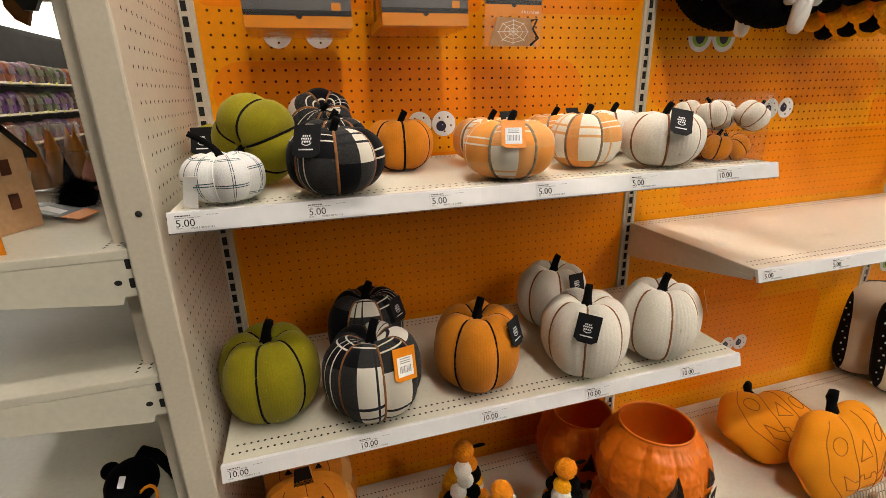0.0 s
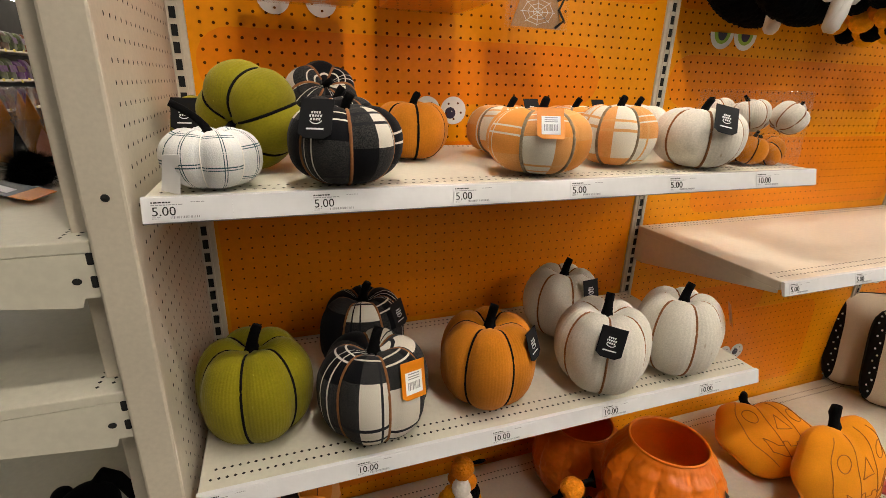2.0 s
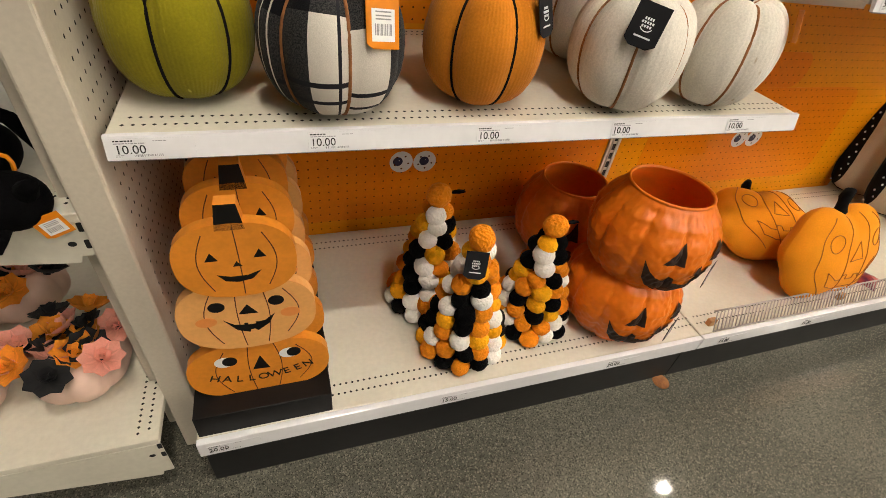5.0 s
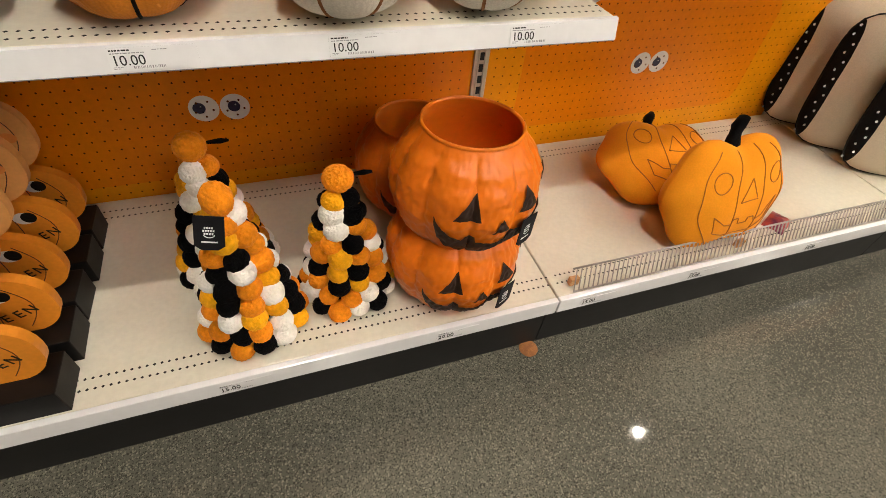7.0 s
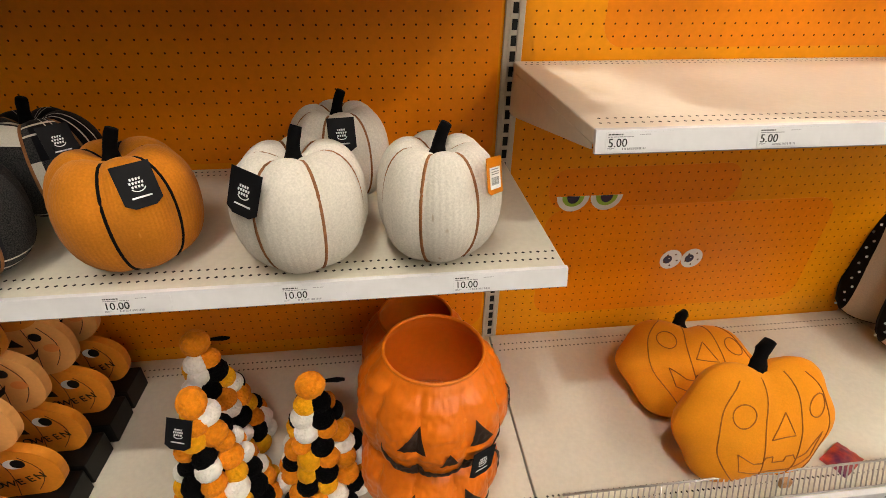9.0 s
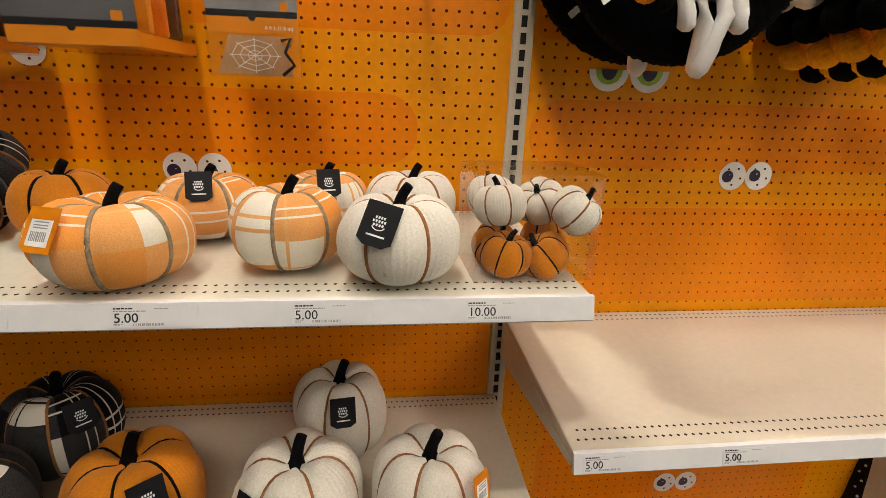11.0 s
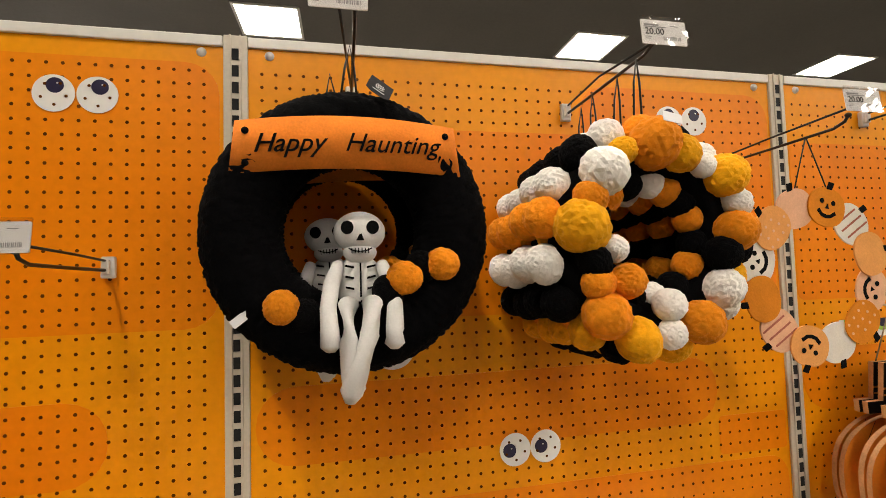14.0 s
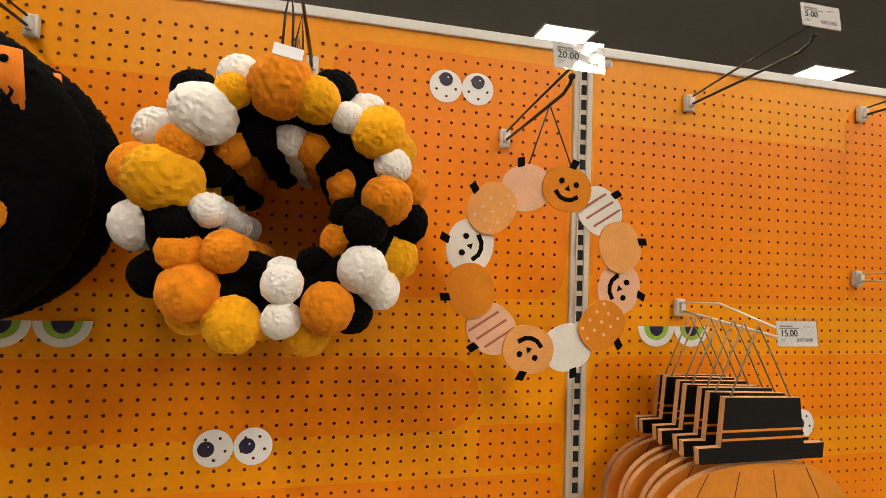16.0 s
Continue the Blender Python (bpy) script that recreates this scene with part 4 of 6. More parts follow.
            part("mouth", prism(Geo(), [(-0.040, cz - 0.004), (-0.025, cz - 0.018), (-0.010, cz - 0.021), (-0.010, cz - 0.017), (-0.004, cz - 0.017), (-0.004, cz - 0.022), (0.008, cz - 0.022), (0.008, cz - 0.017), (0.014, cz - 0.018), (0.024, cz - 0.016), (0.040, cz - 0.002), (0.030, cz - 0.024), (0.010, cz - 0.040), (0.005, cz - 0.034), (-0.002, cz - 0.035), (-0.003, cz - 0.041), (-0.022, cz - 0.032)], f, f + 0.0005), WOODB, b)
        else:
            for s in (-1, 1):
                part("eye", prism(Geo(), [(s * 0.033 - 0.009, cz + 0.006), (s * 0.033 + 0.009, cz + 0.006), (s * 0.033, cz + 0.022)], f, f + 0.0005), WOODB, b)
            part("nose", prism(Geo(), [(-0.006, cz - 0.008), (0.007, cz - 0.008), (0.0, cz + 0.002)], f, f + 0.0005), WOODB, b)
            part("mouth", prism(Geo(), [(-0.030, cz - 0.022), (-0.012, cz - 0.028), (0.012, cz - 0.028), (0.032, cz - 0.020), (0.018, cz - 0.036), (-0.002, cz - 0.040), (-0.020, cz - 0.036)], f, f + 0.0005), WOODB, b)
    part("stem", prism(Geo(), [(-0.020, 0.468), (0.020, 0.468), (0.014, 0.512), (-0.014, 0.512)], -0.022, 0.0, 0, 1), [WOODB, WOODO], t, "black stem")
    return t


s0 = stacked_sign(pose(0.135, -0.530, BASE + 0.0005))
for k in range(1, 5):
    copy_thing(s0, pose(0.135 + 0.003 * (k % 2), -0.530 + 0.1 * k, BASE + 0.0005, 0, 0, (0, 1.5, -1, 1, 0)[k]))


def pom_mesh(seed, material, sub=4):
    bm = bmesh.new()
    bmesh.ops.create_icosphere(bm, subdivisions=sub, radius=1.0)
    rnd = random.Random(seed)
    off = Vector((seed * 3.1, seed * 1.7, 0))
    for v in bm.verts:
        d = v.co.normalized()
        near = noise.voronoi(d * 9.0 + off)[0]
        tuft = min(1.0, (near[1] - near[0]) * 2.6)
        v.co = d * (0.985 + 0.02 * tuft + 0.03 * noise.noise(d * 1.4 + off) + rnd.uniform(-0.04, 0.035))
    me = bpy.data.meshes.new("pom_pom")
    bm.to_mesh(me)
    bm.free()
    me.materials.append(material)
    return me


POMS = {c: [pom_mesh(i * 7 + s, m) for s in range(3)] for i, (c, m) in enumerate((("o", POMO), ("y", POMY), ("w", POMW), ("k", POMK)))}


def pom(parent, colour, p, r, rnd):
    s = Matrix.Diagonal((r * rnd.uniform(0.93, 1.1), r * rnd.uniform(0.93, 1.1), r * rnd.uniform(0.9, 1.05), 1))
    return part("pom_pom", rnd.choice(POMS[colour]), None, parent, at=Matrix.Translation(p) @ Euler((rnd.uniform(0, 6), rnd.uniform(0, 6), rnd.uniform(0, 6))).to_matrix().to_4x4() @ s)


def pom_tree(at, seed, tag=False):
    t = thing("pom_pom_tree", at, "cone tree of orange, white and black yarn pom-poms", "pom-pom tree", "pom-pom trees")
    part("cone", lathe(Geo(), [(0.0001, 0.0), (0.080, 0.0), (0.078, 0.01), (0.008, 0.29), (0.0001, 0.295)], 20), POMK, t)
    rnd = random.Random(seed)
    rows, last = 9, ""
    for k in range(rows):
        z = 0.026 + 0.0325 * k
        rr = 0.082 * (1 - k / (rows + 0.3)) + 0.004
        n = max(3, round(2 * math.pi * rr / 0.0415))
        a0 = rnd.uniform(0, 6.28)
        for i in range(n):
            c = rnd.choice([q for q in "oywkowk" if q != last] if rnd.random() < 0.85 else "oy")
            last = c
            a = a0 + 2 * math.pi * i / n + rnd.uniform(-0.05, 0.05)
            pom(t, c, (rr * math.cos(a), rr * math.sin(a), z + rnd.uniform(-0.005, 0.005)), rnd.uniform(0.0208, 0.0245), rnd)
    pom(t, "o", (0, 0, 0.327), 0.027, rnd)
    if tag:
        card_tag(t, pose(-0.020, -0.036, 0.290, -25, 6, -12), True, 1.1)
    else:
        part("felt_leaf", prism(Geo(), [(0.0, 0.0), (0.03, 0.004), (0.045, 0.0), (0.03, -0.003)], -0.004, 0.004), BLACKFELT, t, at=pose(0.02, 0.01, 0.325))
    return t


pom_tree(pose(0.572, -0.470, BASE + 0.001), 3, True)
pom_tree(pose(0.768, -0.428, BASE + 0.001) @ Matrix.Diagonal((1, 1, 0.92, 1)), 8)
pom_tree(pose(0.530, -0.315, BASE + 0.001), 14)


def pail_surface(a, z, h=0.240):
    """Radius of the lobed pail at angle a and height z."""
    prof = ((0.0, 0.082), (0.02, 0.106), (0.06, 0.131), (0.11, 0.143), (0.16, 0.139), (0.20, 0.121), (0.225, 0.100), (0.240, 0.090))
    for (z0, r0), (z1, r1) in zip(prof, prof[1:]):
        if z <= z1:
            k = (z - z0) / (z1 - z0)
            k = k * k * (3 - 2 * k) * 0.35 + k * 0.65
            r = r0 + (r1 - r0) * k
            break
    lobe = 1 - 0.095 * (1 - abs(math.sin(5 * a + 0.35)) ** 0.32) * min(1, max(0.0, (h - z) / 0.03))
    d = Vector((math.cos(a), math.sin(a), 0)) * 2.0
    return r * lobe * (1 + 0.022 * noise.noise(Vector((d.x * 9.0, d.y * 9.0, z * 90))) * min(1.0, (h - z) / 0.02 + 0.05))


def pail(at, seed, tag=True):
    t = thing("pumpkin_pail", at, "orange plastic pumpkin pail with a black carved face", "pumpkin pail", "pumpkin pails")
    g = Geo()
    nu, nv = 220, 64
    vs = []
    for j in range(nv + 1):
        z = 0.240 * j / nv
        for i in range(nu):
            a = 2 * math.pi * i / nu
            r = pail_surface(a, z)
            vs.append((r * math.cos(a), r * math.sin(a), z))
    fs = [(j * nu + i, j * nu + (i + 1) % nu, (j + 1) * nu + (i + 1) % nu, (j + 1) * nu + i) for j in range(nv) for i in range(nu)]
    g.add(vs, fs, 0, True)
    part("shell", g, PAIL, t)
    part("lining", lathe(Geo(), [(0.0001, 0.006), (0.076, 0.006), (0.122, 0.06), (0.132, 0.12), (0.124, 0.18), (0.094, 0.222), (0.087, 0.240)], 48), PAILIN, t, "smooth orange inside")
    part("rim", lathe(Geo(), [(0.087, 0.2395), (0.0875, 0.243), (0.090, 0.2445), (0.0925, 0.243), (0.0925, 0.2385), (0.090, 0.2365)], 56), PAILIN, t, "smooth rolled rim")

    # Dark patches on the shell stand in for shade inside the cut-out face.
    def patch(name, outline):
        m = Geo()
        pts = []
        n = len(outline)
        cx, cz = sum(p[0] for p in outline) / n, sum(p[1] for p in outline) / n
        rings = 10
        for k in range(rings + 1):
            q = k / rings
            for j in range(n * 8):
                p0, p1, w = outline[j // 8], outline[(j // 8 + 1) % n], (j % 8) / 8
                x, z = p0[0] + (p1[0] - p0[0]) * w, p0[1] + (p1[1] - p0[1]) * w
                pts.append((cx + (x - cx) * q, cz + (z - cz) * q))
        v3 = []
        for x, z in pts:
            a = -math.pi / 2 + x / 0.138
            r = pail_surface(a, z) + 0.0036
            v3.append((r * math.cos(a), r * math.sin(a), z))
        w = n * 8
        m.add(v3, [(k * w + j, k * w + (j + 1) % w, (k + 1) * w + (j + 1) % w, (k + 1) * w + j) for k in range(rings) for j in range(w)], 0, True)
        part(name, m, CUT, t)
    patch("eye", [(-0.085, 0.128), (-0.038, 0.128), (-0.050, 0.182)])
    patch("eye", [(0.038, 0.128), (0.085, 0.128), (0.050, 0.182)])
    patch("eye", [(0.150, 0.128), (0.188, 0.128), (0.160, 0.182)])
    patch("nose", [(-0.016, 0.100), (0.018, 0.100), (0.001, 0.130)])
    top = [(-0.118, 0.128), (-0.098, 0.100), (-0.080, 0.086), (-0.066, 0.080), (-0.060, 0.092), (-0.044, 0.090), (-0.040, 0.074), (0.0, 0.068), (0.030, 0.072), (0.034, 0.086), (0.052, 0.088), (0.056, 0.078), (0.080, 0.088), (0.100, 0.104), (0.118, 0.130)]
    for (a, b), (c, d) in zip(zip(top, top[1:]), [((-0.118, 0.128), (-0.110, 0.094)), ((-0.110, 0.094), (-0.096, 0.074)), ((-0.096, 0.074), (-0.070, 0.056)), ((-0.070, 0.056), (-0.062, 0.054)), ((-0.062, 0.054), (-0.046, 0.049)), ((-0.046, 0.049), (-0.036, 0.046)), ((-0.036, 0.046), (0.004, 0.043)), ((0.004, 0.043), (0.030, 0.048)), ((0.030, 0.048), (0.036, 0.047)), ((0.036, 0.047), (0.052, 0.050)), ((0.052, 0.050), (0.060, 0.053)), ((0.060, 0.053), (0.082, 0.064)), ((0.082, 0.064), (0.100, 0.080)), ((0.100, 0.080), (0.118, 0.130))]):
        patch("mouth_piece", [a, *[(x, z - (0.015 if z < 0.12 else 0.0)) for x, z in (c, d)], b])
    if tag:
        card_tag(t, pose(0.062, -0.136, 0.082, -2, 8, 24), True, 1.2)
    return t


pail(pose(0.992, -0.468, BASE + 0.001, 0, 0, 4) @ Matrix.Diagonal((1, 1, 0.95, 1)), 1)
pail(pose(0.995, -0.470, BASE + 0.181, -2, 2, 6) @ Matrix.Diagonal((1, 1, 0.95, 1)), 2)
pail(pose(0.985, -0.172, BASE + 0.001, 0, 0, 2), 3, False)


def cushion(width, height, thick, lobes=0.0, power=2.6, n=56, rings=12):
    """A stuffed cushion in x and z that bulges to both sides in y; returns the mesh and its front surface."""
    def rim(a):
        c, s = math.cos(a), math.sin(a)
        k = (abs(c) ** power + abs(s) ** power) ** (-1 / power)
        k *= 1 + lobes * (0.05 * math.cos(6 * a + 0.4) + (-0.10 if 0 < a < math.pi else 0) * math.exp(-((a - math.pi / 2) / 0.16) ** 2))
        return c * k * width / 2, s * k * height / 2

    def depth(x, z):
        a = math.atan2(z / height, x / width) % (2 * math.pi)
        rx, rz = rim(a)
        q = min(1.0, math.hypot(x, z) / max(1e-6, math.hypot(rx, rz)))
        return thick / 2 * (1 - q ** 2.6) ** 0.55 * (1 + 0.10 * noise.noise(Vector((x * 14, z * 14, lobes))))
    g = Geo()
    for side in (-1, 1):
        vs, o = [], 0
        for k in range(rings + 1):
            q = math.sin(k / rings * math.pi / 2)
            for j in range(n):
                x, z = rim(2 * math.pi * j / n)
                x, z = x * q, z * q
                vs.append((x, side * depth(x, z), z))
        fs = [(k * n + j, k * n + (j + 1) % n, (k + 1) * n + (j + 1) % n, (k + 1) * n + j) for k in range(rings) for j in range(n)]
        if side > 0:
            fs = [f[::-1] for f in fs]
        g.add(vs, fs, 0, True)
    return g, (lambda x, z: -depth(x, z)), rim


def pumpkin_pillow(at, label):
    t = thing("pumpkin_pillow", at, label, "pillow", "pumpkin pillows")
    g, front, rim = cushion(0.375, 0.275, 0.135, 1.0)
    part("cover", g, PILLOW, t)

    def seam(name, path, closed=False):
        pts = [(x, front(x, z) - 0.0006, z) for x, z in path]
        part(name, tube(Geo(), pts + (pts[:1] if closed else []), 0.0013, 5), STITCH, t)

    def poly(name, corners):
        path = []
        for p, q in zip(corners, corners[1:] + corners[:1]):
            path += [(p[0] + (q[0] - p[0]) * k / 8, p[1] + (q[1] - p[1]) * k / 8) for k in range(8)]
        seam(name, path, True)
    for s in (-1, 1):
        seam("stitched_eye", disc(s * 0.088 + 0.012, 0.048, 0.024, 0.026, 24), True)
        seam("stitched_rib", [(s * 0.135 * math.cos((k / 20 - 0.5) * 2.3) ** 0.6 + 0.004, -0.118 + 0.236 * k / 20) for k in range(21)])
        seam("stitched_rib", [(s * 0.045 * math.cos((k / 20 - 0.5) * 2.3) ** 0.6 + 0.012, -0.124 + 0.245 * k / 20) for k in range(21)])
    poly("stitched_nose", [(-0.018, -0.008), (0.042, -0.008), (0.014, 0.048)])
    poly("stitched_mouth", [(-0.090, -0.034), (-0.052, -0.062), (-0.030, -0.064), (-0.026, -0.050), (-0.008, -0.050), (-0.006, -0.066), (0.020, -0.066), (0.024, -0.054), (0.042, -0.054), (0.048, -0.066), (0.078, -0.058), (0.118, -0.016), (0.098, -0.072), (0.040, -0.094), (-0.040, -0.094), (-0.080, -0.080)])
    part("stem", tube(Geo(), [(0.0, 0.0, 0.105), (0.002, 0.0, 0.135), (0.012, 0.002, 0.160), (0.030, 0.003, 0.178)], [0.026, 0.021, 0.021, 0.017], 12, squash=0.7), BLACKFELT, t, "black felt stem")
    return t


pumpkin_pillow(pose(1.715, -0.475, BASE + 0.134, -22, 0, 3), "orange pumpkin face pillow leaning upright")
pumpkin_pillow(pose(1.705, -0.270, BASE + 0.074, -72, 3, -10), "orange pumpkin face pillow lying back")
t = thing("price_flag", pose(1.905, -0.47, BASE + 0.001, 0, 0, 20), "small clear bag with a bar code label", "packet")
part("bag", prism(Geo(), rounded(-0.014, 0.014, 0.0, 0.085, 0.003), -0.004, 0.004), ACRYL, t)
part("label", prism(Geo(), rounded(-0.010, 0.010, 0.05, 0.078, 0.001), -0.0052, -0.0044), PAPER, t)
t = thing("candy_packet", pose(1.96, -0.515, BASE + 0.001, 0, 0, 25), "crumpled purple and red candy packet", "candy packet")
g = Geo()
n = 10
vs = [(-0.045 + 0.09 * i / n, -0.028 + 0.056 * j / 6, 0.002 + 0.014 * max(0, math.sin(math.pi * i / n) * math.sin(math.pi * j / 6)) + 0.004 * random.random()) for j in range(7) for i in range(n + 1)]
g.add(vs, [(j * (n + 1) + i, j * (n + 1) + i + 1, (j + 1) * (n + 1) + i + 1, (j + 1) * (n + 1) + i) for j in range(6) for i in range(n)], 0, True)
part("wrapper", g, mat("purple_foil", (0.16, 0.03, 0.14), 0.3, 0.3, 30, 60, 0.2, second=(0.55, 0.08, 0.03)), t)


def striped_pillow(at):
    t = thing("striped_pillow", at, "black and cream striped canvas pillow", "pillow", "striped pillows")
    g, front, rim = cushion(0.44, 0.42, 0.15, 0.0, 5.0, 64, 14)
    part("cover", g, STRIPED, t)
    part("piping", tube(Geo(), [(rim(2 * math.pi * k / 48)[0], 0, rim(2 * math.pi * k / 48)[1]) for k in range(49)], 0.004, 6), WOODB, t, "black piping")
    for k in range(14):
        x, z = (-0.207, -0.199)[k % 2], -0.17 + 0.026 * k
        part("stitched_dot", prism(Geo(), disc(0, 0, 0.004, 0.004, 8), -0.0012, 0.0), PAPER, t, at=pose(x, front(x, z) - 0.001, z))
    return t


sp = striped_pillow(pose(2.560, -0.100, BASE + 0.212, -9, 0, -30))
copy_thing(sp, pose(2.555, -0.255, BASE + 0.210, -10, 0, -32))
copy_thing(sp, pose(2.590, -0.415, BASE + 0.210, -9, 0, -30))

# wire fence along the base shelf
FENCEW = mat("worn_zinc_wire", (0.52, 0.50, 0.46), 0.35, 0.15, 30, 200, 0.05, metal=0.7)
t = thing("shelf_fence", pose(BAY, -0.560, BASE), "low zinc wire fence along the base shelf", "wire fence")
for z, y in ((0.003, -0.022), (0.053, 0.006)):
    part("rail", tube(Geo(), [(0.043, y, z), (1.212, y, z)], 0.0025, 6), FENCEW, t)
wire = tube(Geo(), [(0, -0.022, 0.002), (0.010, 0.006, 0.054)], 0.0016, 5).mesh("wire", FENCEW)
for k in range(90):
    part("wire", wire, None, t, at=pose(0.044 + 0.0129 * k, 0, 0))
for x in (0.055, 0.56, 1.15):
    g = Geo()
    box(g, x - 0.012, x + 0.012, -0.004, 0.010, 0.0, 0.022, 0.002)
    part("clip", g, WOODE, t, "brown plastic clip")
# Brown disc added at the kick plate's foot to show its hole.
t = thing("floor_leaf", pose(1.19, BASE_Y + 0.005, 0.001, 0, 0, 15), "brown round disc for the hole in the kick plate", "scrap")
part("scrap", lathe(Geo(), [(0.0001, 0.004), (0.022, 0.004), (0.025, 0.0)], 14), CORDBROWN, t)


# ---- googly eye stickers on the boards ----
def eye_sticker(x, z, r=0.033, look_x=0.0, look_z=0.0, green=False):
    t = thing("eye_sticker", pose(x, -0.0022, z), "green half-closed cartoon eye sticker" if green else "round white cartoon eye sticker", "eye sticker", "eye stickers")
    if green:
        part("white", prism(Geo(), disc(0, 0.012, r * 1.3, r * 1.3, 28, 180, 360), -0.0005, 0), EYEW, t)
        part("iris", prism(Geo(), disc(0, 0.012, r * 0.88, r * 0.88, 24, 180, 360), -0.0009, -0.0006), EYEG, t, "green iris")
        part("pupil", prism(Geo(), disc(0, 0.012, r * 0.5, r * 0.62, 20, 180, 360), -0.0013, -0.001), EYEB, t)
    else:
        part("white", prism(Geo(), disc(0, 0, r, r, 32), -0.0005, 0), EYEW, t)
        part("pupil", prism(Geo(), disc(look_x, look_z, r * 0.42, r * 0.42, 22), -0.0009, -0.0006), EYEB, t, "dark blue pupil")
        part("glint", prism(Geo(), disc(look_x + r * 0.12, look_z + r * 0.12, r * 0.05, r * 0.05, 10), -0.0013, -0.001), EYEW, t)
    for k in range(5):
        a = 1.0 + k * 1.26
        if not green:
            part("peg_hole", prism(Geo(), disc(0.62 * r * math.cos(a), 0.62 * r * math.sin(a), 0.0029, 0.0029, 6), -0.0016, -0.0014), HOLE, t)
    return t


for x, z, lx, lz in ((0.922, 2.040, 0.002, 0.014), (0.990, 2.040, 0.004, 0.014), (2.140, 2.040, 0.0, 0.014), (2.206, 2.041, 0.0, 0.014), (1.745, 1.347, -0.012, -0.001), (1.811, 1.348, -0.010, 0.001),
                     (0.524, 1.345, -0.012, -0.004), (0.592, 1.345, -0.008, -0.006), (0.526, 0.427, -0.010, 0.002), (0.594, 0.425, -0.002, 0.002), (1.748, 0.447, -0.010, 0.0), (1.814, 0.447, -0.008, 0.0),
                     (2.944, 1.346, -0.01, 0.0), (3.012, 1.346, -0.008, 0.0), (0.189, 1.566, 0.0, 0.012), (0.285, 1.566, 0.0, 0.012)):
    eye_sticker(x, z, 0.033, lx, lz)
for x, z in ((1.412, 1.556), (1.502, 1.556), (2.624, 1.556), (2.712, 1.556), (1.416, 0.655), (1.508, 0.655), (2.562, 0.682), (2.650, 0.682)):
    eye_sticker(x, z, 0.034, green=True)


# ---- display hooks and what hangs on them ----
def hook(x, z, length=0.27, price="", metal=False, side=0.0, drop=0.0, sag=0.0):
    t = thing("display_hook", pose(x, -0.0022, z), "zinc display hook with a white clip" if metal else "black wire display hook with a white clip", "display hook", "display hooks")
    w = WIREMET if metal else WIREBLK
    g = Geo()
    box(g, -0.011, 0.011, -0.012, 0.0, -0.020, 0.018, 0.003)
    box(g, -0.006, 0.006, -0.020, -0.0121, -0.012, 0.012, 0.002)
    part("clip", g, CLIP, t, "white plastic clip")
    part("lower_wire", tube(Geo(), [(0, -0.014, -0.006), (0, -length * 0.5, -0.004 - sag / 2), (0, -length + 0.02, -0.001 - sag), (0, -length, 0.006 - sag), (0, -length - 0.006, 0.014 - sag)], 0.0028, 8), w, t)
    part("ball_end", lathe(Geo(), [(0.0001, -0.005), (0.0045, -0.003), (0.0055, 0.0), (0.0045, 0.003), (0.0001, 0.005)], 10), w, t, at=pose(0, -length - 0.006, 0.015 - sag))
    part("upper_wire", tube(Geo(), [(0, -0.014, 0.010), (side * 0.5, -length * 0.5, 0.018), (side, -length - 0.03, 0.026 - drop)], 0.0021, 8), w, t)
    if price:
        m = pose(side, -length - 0.034, 0.030 - drop, -6)
        g = Geo()
        prism(g, rounded(-0.037, 0.037, -0.019, 0.019, 0.002), -0.0008, 0.0008)
        c = part("sign_card", g, PAPER, t, "white price card in a clear sleeve", m)
        part("sleeve", prism(Geo(), rounded(-0.039, 0.039, -0.021, 0.024, 0.002), -0.0022, -0.0014), ACRYL, c)
        lettering("price", price, 0.0145, INK, c, pose(-0.032, -0.0011, -0.004), align="LEFT")
        g = Geo()
        for x0, x1, z0, z1 in ((-0.032, -0.008, 0.0098, 0.0125), (-0.032, 0.004, 0.0072, 0.0088), (0.012, 0.024, 0.010, 0.0112), (-0.032, -0.022, -0.0085, -0.0075), (-0.032, -0.024, -0.0115, -0.0105)):
            prism(g, [(x0, z0), (x1, z0), (x1, z1), (x0, z1)], -0.0011, -0.0008)
        q = -0.002
        while q < 0.028:
            prism(g, [(q, -0.0125), (q + 0.001, -0.0125), (q + 0.001, -0.0065), (q, -0.0065)], -0.0011, -0.0008)
            q += random.choice((0.0017, 0.0024))
        part("small_print", g, GREYINK, c, kind="stuff")
    return t


hook(1.012, 1.735, 0.24, "10.00", side=-0.005)
hook(0.722, 1.735, 0.24, "10.00", side=0.02)
hook(0.225, 1.752, 0.24)
hook(0.480, 1.764, 0.24)
hook(1.431, 2.058, 0.30, "20.00", side=-0.022, drop=0.024)
hook(1.883, 2.046, 0.30, "20.00", side=-0.006, drop=0.024)
hook(2.264, 1.945, 0.285, "20.00", side=-0.005)
hook(2.692, 2.064, 0.285, "5.00", side=-0.02)
hook(2.676, 1.611, 0.275, "15.00", metal=True, side=-0.035, drop=0.045, sag=0.03)
hook(3.178, 2.090, 0.26)
hook(3.164, 1.688, 0.26, metal=True)


